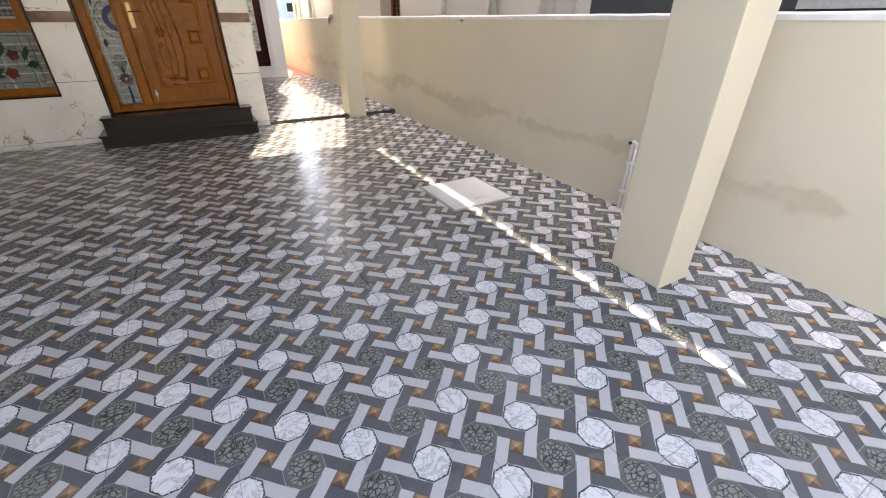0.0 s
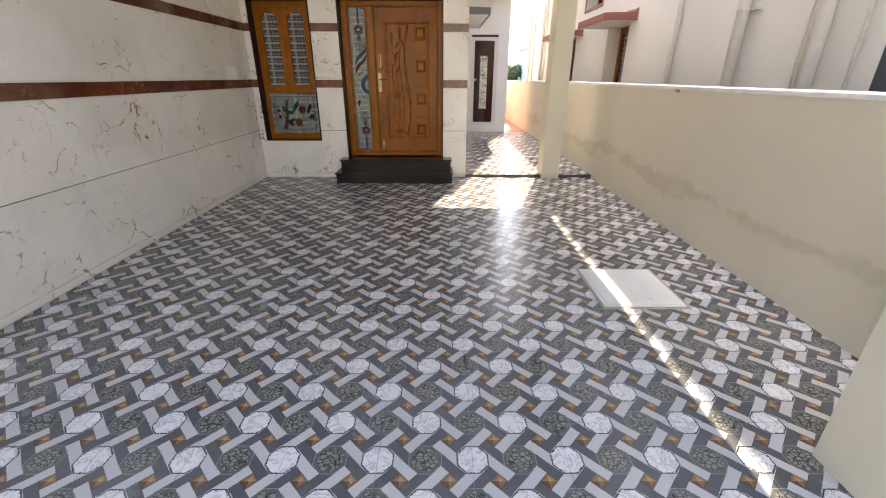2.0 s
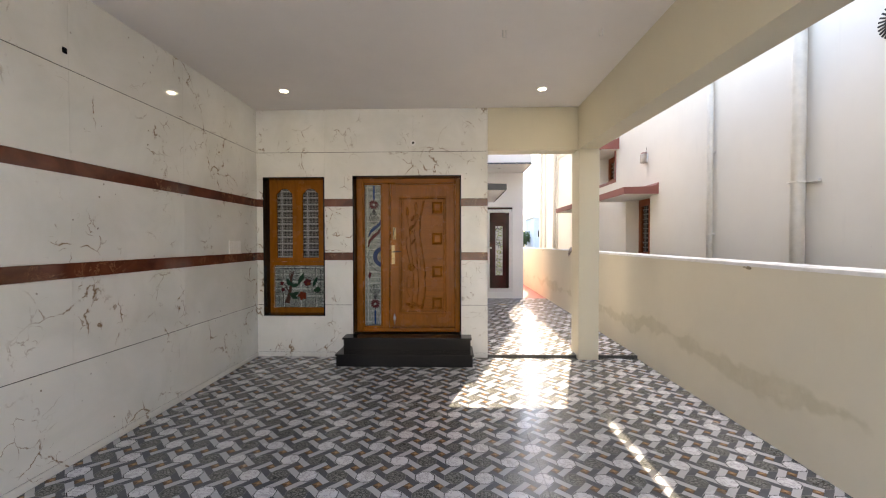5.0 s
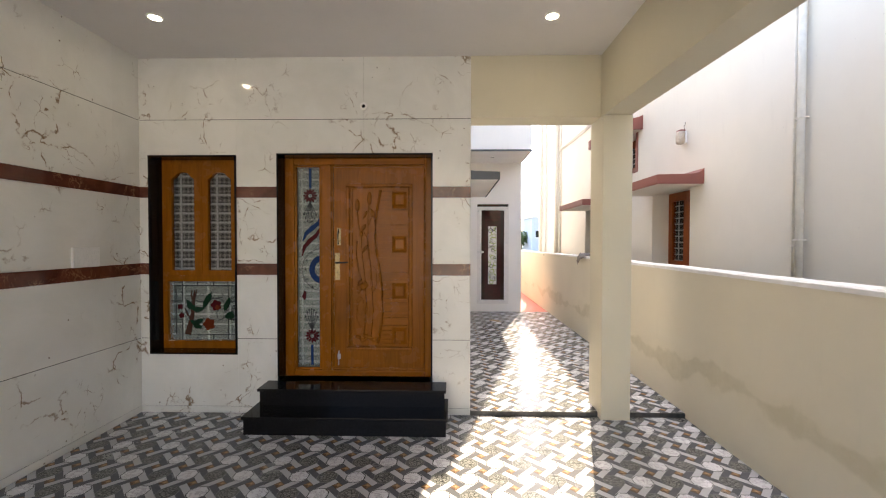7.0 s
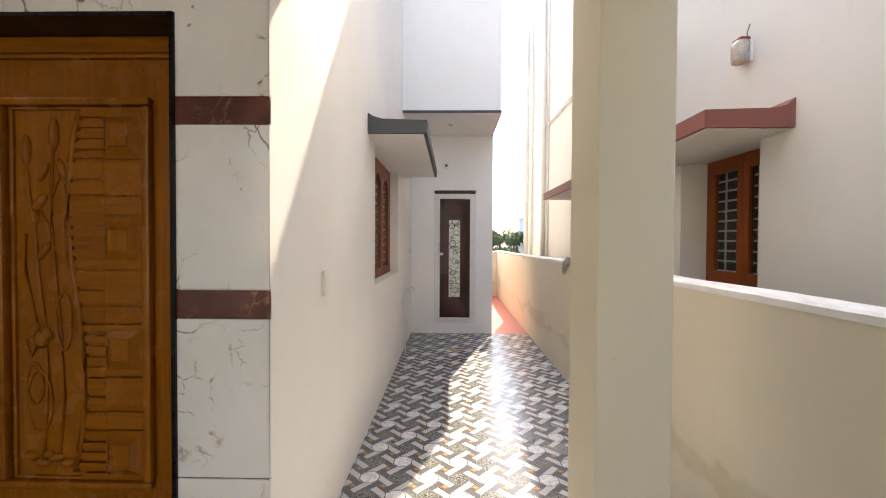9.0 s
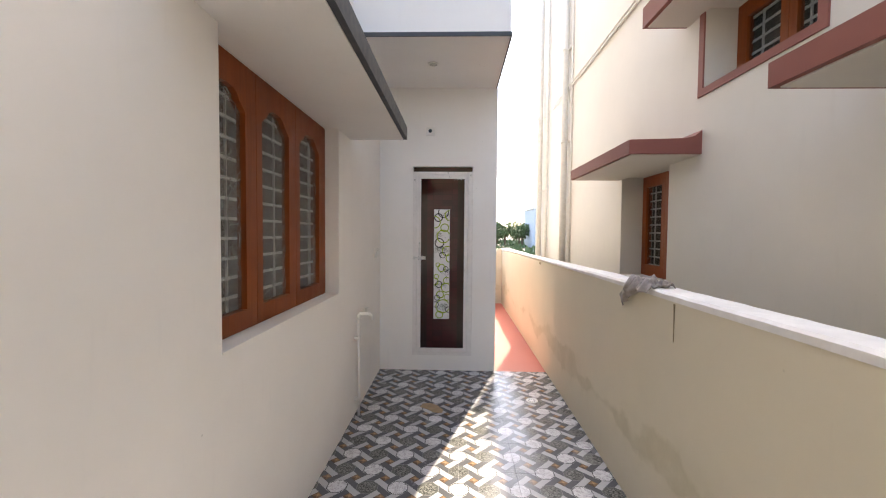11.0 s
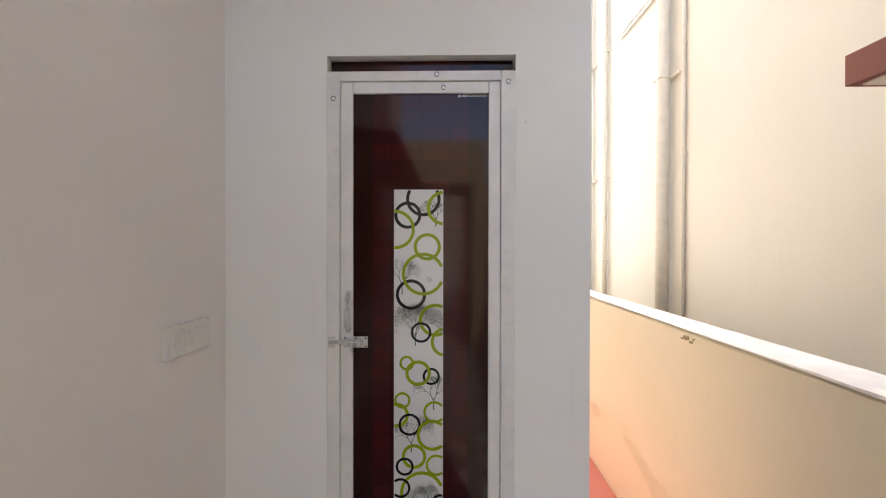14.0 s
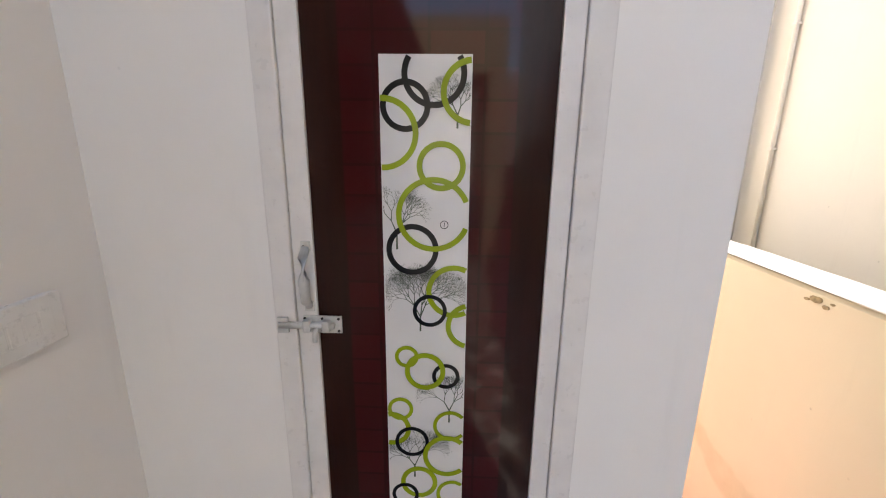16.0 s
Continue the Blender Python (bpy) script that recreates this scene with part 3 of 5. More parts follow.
# ---- front entrance ----
def lining(hole, t=0.016):
    """Black granite lining of an opening in the marble wall."""
    a, b, c, d = hole
    return boxes((a, -0.012, b, a + t, 0.17, d), (c - t, -0.012, b, c, 0.17, d), (a + t, -0.012, d - t, c - t, 0.17, d))


def moulding(bm, x0, z0, x1, z1, y, w, h):
    """A raised picture-frame bead on a face at depth y, standing h proud towards the viewer."""
    for r in ((x0, z0, x1, z0 + w), (x0, z1 - w, x1, z1), (x0, z0 + w, x0 + w, z1 - w), (x1 - w, z0 + w, x1, z1 - w)):
        brick(bm, r[0], y - h, r[1], r[2], y + 0.004, r[3], bev=min(w, h) * 0.35)
    return bm


def dx(px):
    return -1.347 + (px - 262) * 0.002478


def dz(py):
    return 2.379 - (py - 75) * 0.002531


door = tagged(new("door_1"), "closed carved teak entrance door with stained-glass sidelight", "door", kind="structure")
part("granite_lining", lining(DOOR), GRANITE, door, "polished black granite lining")
Y = 0.155
fr = bmesh.new()
for r in ((-1.804, 0.31, -1.715, 2.439), (-1.445, 0.37, -1.352, 2.375), (-0.435, 0.31, -0.37, 2.439)):
    brick(fr, r[0], Y - 0.02, r[1], r[2], Y + 0.09, r[3], bev=0.008)
part("door_frame", fr, TEAK, door)
fr = bmesh.new()
for r in ((-1.715, 2.376, -0.435, 2.439), (-1.715, 0.312, -0.435, 0.37)):
    brick(fr, r[0], Y - 0.018, r[1], r[2], Y + 0.088, r[3], bev=0.008)
part("frame_rail", fr, TEAK_X, door)
bead = bmesh.new()
moulding(bead, -1.713, 0.372, -1.447, 2.374, Y + 0.01, 0.022, 0.02)
moulding(bead, -1.350, 0.372, -0.437, 2.374, Y + 0.01, 0.018, 0.018)
part("bead", bead, TEAK, door)
leaf = part("door_leaf", boxes((-1.331, Y + 0.012, 0.39, -0.455, Y + 0.055, 2.356)), TEAK, door)
face = Y + 0.012
cv = bmesh.new()
moulding(cv, dx(318), dz(792), dx(580), dz(148), face, 0.034, 0.034)
moulding(cv, dx(338), dz(778), dx(566), dz(162), face, 0.012, 0.013)
part("panel_moulding", cv, TEAK, leaf)
divide = [(455, 172), (444, 220), (434, 290), (433, 350), (440, 420), (452, 500), (460, 570), (461, 640), (455, 700), (443, 765)]
cv = bmesh.new()
tube(cv, [(dx(a), face - 0.004, dz(b)) for a, b in divide], 0.013, 8)
part("carved_divide", cv, TEAK, leaf, smooth=True)


def edge_at(py):
    for (a, b), (c, d) in zip(divide, divide[1:]):
        if b <= py <= d:
            return a + (c - a) * (py - b) / (d - b)
    return 455


# the raised field beside the flowers, cut by short and long grooves
short = (182, 199, 217, 234, 283, 359, 376, 393, 410, 460, 535, 552, 570, 587, 637, 712, 729, 746, 763)
long_cut = (249, 308, 340, 428, 487, 517, 605, 662, 693)
cuts = sorted(short + long_cut)
for g0, g1 in zip([164] + cuts, cuts + [776]):
    y0, y1 = g0 + (3.3 if g0 > 164 else 0), g1 - (3.3 if g1 < 776 else 0)
    e0, e1 = edge_at(max(y0, 173)) + 7, edge_at(min(y1, 764)) + 7
    rib = prism(bmesh.new(), [(dx(e0), dz(y0)), (dx(499), dz(y0)), (dx(499), dz(y1)), (dx(e1), dz(y1))], 'y', face - 0.017, face + 0.004)
    part("carved_rib", rib, TEAK_X, leaf)
for g0, g1 in zip((164,) + long_cut, long_cut + (776,)):
    y0, y1 = g0 + (2.0 if g0 > 164 else 0), g1 - (2.0 if g1 < 776 else 0)
    part("carved_board", boxes((dx(499), face - 0.0166, dz(y1), dx(565), face + 0.004, dz(y0)), bev=0.002), TEAK_X, leaf)
for top in (177, 347, 527, 701):
    sq = bmesh.new()
    base = [sq.verts.new((dx(x), face - 0.018, dz(y))) for x, y in ((499, top), (560, top), (560, top + 68), (499, top + 68))]
    a = [sq.verts.new((dx(x), face - 0.018, dz(y))) for x, y in ((501, top + 2), (558, top + 2), (558, top + 66), (501, top + 66))]
    b = [sq.verts.new((dx(x), face - 0.042, dz(y))) for x, y in ((513, top + 13), (547, top + 13), (547, top + 53), (513, top + 53))]
    c = [sq.verts.new((dx(x), face - 0.036, dz(y))) for x, y in ((516, top + 16), (544, top + 16), (544, top + 50), (516, top + 50))]
    for p, q in ((base, a), (a, b), (b, c)):
        for i in range(4):
            sq.faces.new((p[i], p[(i + 1) % 4], q[(i + 1) % 4], q[i]))
    sq.faces.new(c)
    bmesh.ops.recalc_face_normals(sq, faces=sq.faces)
    part("carved_square", sq, TEAK, leaf)
stem = bmesh.new()
for line in (((362, 240), (366, 300), (376, 360), (380, 430), (392, 520), (396, 600), (390, 690), (386, 745)),
             ((410, 215), (404, 290), (404, 360), (410, 440), (420, 540), (424, 640), (414, 745)),
             ((384, 330), (396, 352), (404, 372)), ((425, 262), (412, 290), (405, 310)),
             ((360, 370), (358, 430), (372, 500), (384, 540), (366, 575), (358, 545))):
    tube(stem, [(dx(a), face - 0.002, dz(b)) for a, b in line], 0.006, 7)
for cx, cy, rx, ry in ((380, 650, 22, 52), (424, 515, 13, 48), (372, 620, 14, 34)):
    tube(stem, [(dx(a), face - 0.002, dz(b)) for a, b in disc(cx, cy, rx, ry, 20)], 0.006, 7, closed=True)
part("carved_stem", stem, TEAK, leaf, smooth=True)
buds = bmesh.new()
for cx, cy, rx, ry, turn in ((362, 232, 9, 26, 0), (410, 205, 9, 28, 0), (392, 268, 6, 18, 25), (423, 262, 7, 20, -25), (384, 318, 8, 18, 40), (378, 342, 6, 12, 0),
                             (392, 398, 6, 20, 35), (384, 545, 14, 16, 0), (372, 530, 8, 14, 30), (395, 535, 8, 14, -30),
                             (362, 742, 14, 8, 0), (384, 752, 14, 8, 10), (408, 744, 14, 8, -10), (428, 752, 12, 8, 0), (396, 738, 10, 8, 0)):
    m = Matrix.Translation((dx(cx), face, dz(cy))) @ Matrix.Rotation(radians(turn), 4, 'Y') @ Matrix.Diagonal((rx * 0.0025, 0.020, ry * 0.0025, 1))
    bmesh.ops.create_icosphere(buds, subdivisions=2, radius=1, matrix=m)
part("carved_bud", buds, TEAK, leaf, smooth=True)

hd = part("handle_plate", boxes((dx(273), face - 0.008, dz(520), dx(292), face, dz(415)), bev=0.003), BRASS, leaf, "brass handle plate")
bm = tube(bmesh.new(), [(dx(282), face, dz(452)), (dx(282), face - 0.05, dz(452)), (dx(290), face - 0.056, dz(452)), (dx(330), face - 0.056, dz(450))], [0.010, 0.009, 0.009, 0.006], 10)
part("lever", bm, BLACKMETAL, hd, smooth=True)
part("keyhole", prism(bmesh.new(), disc(dx(282), dz(490), 0.005), 'y', face - 0.010, face - 0.006), BLACKMETAL, hd)
lt = part("pull_ring", boxes((dx(281), face - 0.010, dz(385), dx(297), face, dz(318)), bev=0.004), BRASS, leaf, "brass pull plate")
part("knocker", tube(bmesh.new(), [(dx(289), face - 0.012, dz(324)), (dx(286), face - 0.025, dz(345)), (dx(287), face - 0.018, dz(380))], 0.006, 8), BLACKMETAL, lt, smooth=True)
part("floor_bolt", tube(bmesh.new(), [(dx(287), face - 0.012, dz(850)), (dx(288), face - 0.012, dz(800)), (dx(288), face, dz(797))], 0.006, 8), STEEL, leaf, smooth=True)
part("bolt_plate", boxes((dx(282), face - 0.005, dz(828), dx(294), face, dz(808)), bev=0.001), STEEL, leaf)

# the sidelight: glass, painted flowers, white bars behind
gx0, gx1, gz0, gz1 = -1.692, -1.468, 0.395, 2.352
side = part("sidelight_glass", boxes((gx0, Y + 0.030, gz0, gx1, Y + 0.036, gz1)), FROST, door, "grey-green painted glass")
bm = bmesh.new()
for i in range(25):
    z = gz0 + 0.04 + i * 0.0785
    brick(bm, gx0, Y + 0.038, z - 0.008, gx1, Y + 0.057, z + 0.008)
brick(bm, gx0 + 0.022, Y + 0.058, gz0, gx0 + 0.036, Y + 0.07, gz1)
brick(bm, gx1 - 0.02, Y + 0.058, gz0, gx1 - 0.006, Y + 0.07, gz1)
part("window_bar", bm, BARS, door, "white painted grille bars")
part("backing", boxes((gx0 - 0.02, Y + 0.088, gz0, gx1 + 0.02, Y + 0.092, gz1)), plain("backing_cloth", (0.40, 0.45, 0.42), 0.8), door)
GY = Y + 0.027


def paint(name, outlines, mat, parent, depth=GY, thick=0.003):
    bm = bmesh.new()
    for o in outlines:
        prism(bm, o, 'y', depth, depth + thick)
    return part(name, bm, mat, parent)


def petals(cx, cz, r, n, w):
    out = []
    for i in range(n):
        a = i * math.tau / n
        c, s = math.cos(a), math.sin(a)
        out.append([(cx + c * r * 0.25 - s * w * 0.4, cz + s * r * 0.25 + c * w * 0.4), (cx + c * r * 0.7 - s * w, cz + s * r * 0.7 + c * w),
                    (cx + c * r, cz + s * r), (cx + c * r * 0.7 + s * w, cz + s * r * 0.7 - c * w), (cx + c * r * 0.25 + s * w * 0.4, cz + s * r * 0.25 - c * w * 0.4)])
    return out


def strip(pts, widths):
    """A flat ribbon outline along points."""
    left, right = [], []
    for i, p in enumerate(pts):
        a, b = Vector(pts[max(i - 1, 0)]), Vector(pts[min(i + 1, len(pts) - 1)])
        d = (b - a).normalized()
        n = Vector((-d.y, d.x)) * widths[i]
        left.append((p[0] + n.x, p[1] + n.y))
        right.append((p[0] - n.x, p[1] - n.y))
    return left + right[::-1]


fx = dx(172)
paint("red_flower", petals(fx, dz(193), 0.075, 12, 0.012) + petals(dx(178), dz(740), 0.075, 12, 0.012) + [
    [(dx(137), dz(585)), (dx(147), dz(562)), (dx(156), dz(570)), (dx(154), dz(590)), (dx(147), dz(602))]], INK_RED, side)
paint("red_ribbon", [strip([(dx(139), dz(428)), (dx(148), dz(392)), (dx(170), dz(368)), (dx(198), dz(345)), (dx(213), dz(312))], [0.004, 0.018, 0.022, 0.018, 0.003])], INK_RED, side)
paint("blue_ribbon", [strip([(dx(141), dz(370)), (dx(155), dz(340)), (dx(180), dz(318)), (dx(204), dz(300)), (dx(214), dz(270))], [0.004, 0.018, 0.024, 0.018, 0.003]),
                      [(dx(167), dz(86)), (dx(178), dz(86)), (dx(177), dz(165)), (dx(168), dz(165))], [(dx(173), dz(775)), (dx(183), dz(775)), (dx(183), dz(854)), (dx(173), dz(854))],
                      disc(dx(222) - 0.003, dz(480), 0.133, 0.14, 24, math.pi / 2, 1.5 * math.pi) + disc(dx(222) - 0.003, dz(480), 0.078, 0.085, 24, math.pi / 2, 1.5 * math.pi)[::-1]], INK_BLUE, side)
lines = []
for i in range(7):
    a = radians(215 + i * 18)
    lines.append(strip([(fx, dz(215)), (fx + 0.10 * math.cos(a) * 0.7, dz(222) + 0.17 * math.sin(a))], [0.003, 0.003]))
    lines.append(disc(fx + 0.075 * math.cos(a), dz(224) + 0.18 * math.sin(a), 0.008, 0.012, 8))
    a = radians(35 + i * 18)
    lines.append(strip([(dx(178), dz(718)), (dx(176) + 0.10 * math.cos(a) * 0.7, dz(708) + 0.17 * math.sin(a))], [0.003, 0.003]))
    lines.append(disc(dx(176) + 0.075 * math.cos(a), dz(706) + 0.18 * math.sin(a), 0.008, 0.012, 8))
arc = disc(dx(222), dz(480), 0.205, 0.21, 24, math.pi / 2 + 0.1, 1.5 * math.pi - 0.1)
lines.append(strip(arc, [0.0025] * len(arc)))
for px, py in ((172, 415), (152, 443), (148, 480), (153, 517), (174, 548)):
    lines.append(disc(dx(px + 6), dz(py), 0.008, n=8))
paint("dark_line", lines, LEAD, side, GY - 0.004)

# steps
step = thing("entrance_steps", "two polished black granite steps below the entrance door", "steps")
part("landing", boxes((-1.915, -0.225, 0.285, -0.222, 0.165, 0.31), bev=0.004), GRANITE, step)
part("riser", boxes((-1.900, -0.205, 0.155, -0.237, 0.0, 0.285)), GRANITE, step)
part("tread", boxes((-1.945, -0.455, 0.132, -0.205, 0.0, 0.155), bev=0.004), GRANITE, step)
part("riser", boxes((-1.930, -0.440, 0.0, -0.220, -0.006, 0.132)), GRANITE, step)


# ---- front window ----
def arch(y0, y1, z0, z1, shoulder):
    """A pane's outline with an ogee top."""
    w = y1 - y0
    pts = [(y0, z0), (y1, z0), (y1, z1 - shoulder)]
    for t, s in ((0.93, 0.22), (0.84, 0.42), (0.76, 0.78), (0.66, 0.95), (0.5, 1.0), (0.34, 0.95), (0.24, 0.78), (0.16, 0.42), (0.07, 0.22)):
        pts.append((y0 + w * t, z1 - shoulder + shoulder * s))
    pts.append((y0, z1 - shoulder))
    return pts


def pierced(bm, rect, holes, axis, d0, d1):
    """A board with shaped holes through it: rim faces and both sides."""
    def at(p, d):
        return {'x': (d, p[0], p[1]), 'y': (p[0], d, p[1])}[axis]
    a0, b0, a1, b1 = rect
    for d in (d0, d1):
        edges = []
        for loop in [[(a0, b0), (a1, b0), (a1, b1), (a0, b1)]] + holes:
            vs = [bm.verts.new(at(p, d)) for p in loop]
            edges += [bm.edges.new((vs[i], vs[(i + 1) % len(vs)])) for i in range(len(vs))]
        bmesh.ops.triangle_fill(bm, use_beauty=True, edges=edges)
    for loop in [[(a0, b0), (a1, b0), (a1, b1), (a0, b1)]] + holes:
        for i in range(len(loop)):
            p, q = loop[i], loop[(i + 1) % len(loop)]
            bm.faces.new([bm.verts.new(at(p, d0)), bm.verts.new(at(q, d0)), bm.verts.new(at(q, d1)), bm.verts.new(at(p, d1))])
    bmesh.ops.remove_doubles(bm, verts=bm.verts, dist=1e-5)
    bmesh.ops.recalc_face_normals(bm, faces=bm.faces)
    return bm


win = tagged(new("window_1"), "teak window with two arched panes over a painted glass panel", "window", kind="structure")
lin = lining(WIN)
brick(lin, WIN[0] + 0.016, -0.012, WIN[1], WIN[2] - 0.016, 0.17, WIN[1] + 0.016)
part("granite_lining", lin, GRANITE, win, "polished black granite lining")
x0, x1 = -3.03, -2.221
part("window_frame", pierced(bmesh.new(), (x0, 0.573, x1, 2.426), [[(-2.985, 0.645), (-2.262, 0.645), (-2.262, 1.235), (-2.985, 1.235)],
                                                                      [(-2.99, 1.29), (-2.262, 1.29), (-2.262, 2.39), (-2.99, 2.39)]], 'y', Y, Y + 0.08), TEAK, win)
for a, b, p0, p1 in ((-2.988, -2.627, -2.931, -2.703), (-2.625, -2.264, -2.565, -2.338)):
    sash = part("sash", pierced(bmesh.new(), (a, 1.292, b, 2.388), [arch(p0, p1, 1.346, 2.305, 0.07)], 'y', Y - 0.012, Y + 0.03), TEAK, win)
    part("pane", boxes((p0 - 0.02, Y + 0.012, 1.33, p1 + 0.02, Y + 0.016, 2.32)), CLEAR, sash)
    bm = bmesh.new()
    for i in range(11):
        z = 1.36 + i * 0.0915
        brick(bm, p0 - 0.02, Y + 0.040, z - 0.009, p1 + 0.02, Y + 0.052, z + 0.009)
    brick(bm, p0 + 0.045, Y + 0.053, 1.33, p0 + 0.059, Y + 0.065, 2.32)
    part("window_bar", bm, BARS, win, "white painted grille bars")
part("curtain", boxes((-2.99, Y + 0.075, 1.28, -2.25, Y + 0.079, 2.40)), PLAID, win, "black and white plaid cloth")
pane = part("painted_pane", boxes((-2.985, Y + 0.03, 0.645, -2.262, Y + 0.036, 1.235)), FROST, win, "grey painted glass with rose branch")
bm = bmesh.new()
for i in range(6):
    z = 0.70 + i * 0.1
    brick(bm, -2.98, Y + 0.05, z - 0.006, -2.265, Y + 0.062, z + 0.006)
for x in (-2.87, -2.62, -2.40):
    brick(bm, x - 0.007, Y + 0.063, 0.645, x + 0.007, Y + 0.075, 1.235)
part("window_bar", bm, BARS, win, "white painted grille bars")
part("backing", boxes((-2.985, Y + 0.084, 0.645, -2.262, Y + 0.088, 1.235)), plain("backing_sheet", (0.24, 0.27, 0.255), 0.8), win)


def wx(c):
    return -2.972 + (c - 155) * 0.00207


def wz(c):
    return 1.235 - (c - 668) * 0.00207


lead = []
for a, b, c, d in ((180, 688, 468, 692), (180, 922, 468, 926), (178, 688, 182, 926), (466, 688, 470, 926), (155, 762, 212, 766), (155, 850, 212, 854), (432, 762, 492, 766), (432, 850, 492, 854),
                   (209, 668, 213, 766), (209, 850, 213, 948), (432, 668, 436, 766), (432, 850, 436, 948), (283, 668, 287, 690), (360, 668, 364, 690), (283, 924, 287, 948), (360, 924, 364, 948)):
    lead.append([(wx(a), wz(b)), (wx(c), wz(b)), (wx(c), wz(d)), (wx(a), wz(d))])


def pane_at(u, v):
    return wx(155 + u * 0.8915), wz(668 + (v - 40) * 0.778)


def leaf_shape(u, v, r, turn, narrow=0.55):
    """A pointed leaf with a toothed edge."""
    cx, cz = pane_at(u, v)
    pts = []
    for k in range(16):
        a = k * math.tau / 16
        q = r * 0.00185 * (1.0 if k % 2 == 0 else 0.86) * (1.25 if k == 0 else 1.0)
        px, pz = q * math.cos(a), q * narrow * math.sin(a) * (1 - 0.35 * math.cos(a))
        c, w = math.cos(radians(turn)), math.sin(radians(turn))
        pts.append((cx + px * c - pz * w, cz + px * w + pz * c))
    return pts


def rose_shape(u, v, r, n):
    cx, cz = pane_at(u, v)
    return [(cx + r * 0.00185 * (1 + 0.16 * math.sin(n * a + u)) * math.cos(a), cz + r * 0.00185 * (1 + 0.16 * math.sin(n * a + u)) * math.sin(a)) for a in [k * math.tau / 30 for k in range(30)]]


for line in (((130, 155), (155, 168), (182, 165), (208, 150), (235, 145), (262, 147), (282, 158), (298, 182), (306, 225)), ((276, 112), (286, 125), (280, 140), (258, 143)),
             ((266, 195), (250, 235), (253, 268), (268, 280), (285, 270), (287, 252), (278, 248)), ((70, 205), (88, 225), (97, 250), (100, 275)), ((60, 245), (80, 236), (88, 226)),
             ((150, 135), (165, 115), (180, 112), (178, 128), (164, 134)), ((332, 205), (345, 212), (352, 202), (344, 190), (333, 196))):
    lead.append(strip([pane_at(a, b) for a, b in line], [0.0032] * len(line)))
paint("lead_line", lead, LEAD, pane, Y + 0.0265)
paint("brown_branch", [strip([pane_at(a, b) for a, b in line], w) for line, w in (
    (((92, 370), (102, 325), (116, 265), (122, 205), (124, 150), (132, 95)), (0.034, 0.026, 0.02, 0.018, 0.014, 0.003)), (((124, 165), (112, 130), (118, 92)), (0.012, 0.008, 0.002)),
    (((128, 150), (138, 120), (142, 90)), (0.01, 0.007, 0.002)), (((115, 270), (92, 250), (80, 215)), (0.008, 0.006, 0.003)))],
    plain("brown_glass_paint", (0.055, 0.022, 0.014), 0.2, 0, 0.2, 30, 0), pane, Y + 0.022)
paint("green_leaf", [leaf_shape(*q) for q in ((208, 143, 30, 60), (190, 180, 26, 240), (104, 186, 30, 120), (128, 208, 22, 300), (157, 214, 26, 10), (157, 288, 26, 30), (148, 318, 26, 340),
                                              (316, 165, 24, 70), (303, 196, 26, 250), (322, 252, 28, 200, 0.75), (128, 296, 24, 150))], INK_LEAF, pane, Y + 0.018)
paint("red_rose", [rose_shape(250, 188, 27, 5), rose_shape(55, 197, 14, 4), rose_shape(62, 252, 14, 5)], INK_RED, pane, Y + 0.0145)
paint("orange_rose", [rose_shape(212, 304, 30, 5), rose_shape(258, 200, 12, 4)], INK_ORANGE, pane, Y + 0.0105)


# ---- carport fittings ----
def downlight(x, y):
    t = thing("recessed_downlight", "small round recessed ceiling light, switched on", "ceiling light", "carport downlights")
    part("trim_ring", tube(bmesh.new(), [(x + a, y + b, TOP - 0.003) for a, b in disc(0, 0, 0.05, n=24)], 0.007, 8, closed=True), PLASTIC, t, smooth=True)
    part("diffuser", prism(bmesh.new(), disc(x, y, 0.038), 'z', TOP - 0.003, TOP + 0.01), GLOW, t, "glowing warm diffuser")


for x, y in ((-2.455, -0.70), (0.585, -0.66), (-2.455, -5.4), (0.585, -5.4)):
    downlight(x, y)
t = thing("ceiling_holder", "round white lamp holder base on the ceiling, empty", "lamp holder")
part("base", prism(bmesh.new(), disc(-1.01, -2.68, 0.055), 'z', TOP - 0.022, TOP), PLASTIC, t)
part("socket", prism(bmesh.new(), disc(-1.01, -2.68, 0.024), 'z', TOP - 0.045, TOP - 0.022), STEEL, t)
for x in (-0.02, 0.79):
    t = thing("ceiling_hook", "small bent metal fan hook in the ceiling", "hook", "ceiling hooks")
    part("hook", tube(bmesh.new(), [(x - 0.014, -2.0, TOP), (x - 0.014, -2.0, TOP - 0.06), (x + 0.014, -2.0, TOP - 0.06), (x + 0.014, -2.0, TOP)], 0.004, 6), STEEL, t)
t = thing("wall_camera_box", "round white cable box with a dark hole on the marble wall", "cable box")
part("ring", prism(bmesh.new(), disc(-0.998, 2.889, 0.036), 'y', -0.014, 0.0), PLASTIC, t)
# black disc on the ring, drawn as the shade in its hole
part("hole", prism(bmesh.new(), disc(-0.998, 2.889, 0.016), 'y', -0.017, -0.012), INK_BLACK, t)
# black patch laid on the slab as an outlet's shaded inside; nothing is cut
t = one("cable_hole_patch", boxes((WX, -2.745, 2.872, WX + 0.003, -2.71, 2.912)), INK_BLACK, "dark square patch on the marble wall, painted as the shade in a cable outlet", "cable outlet")


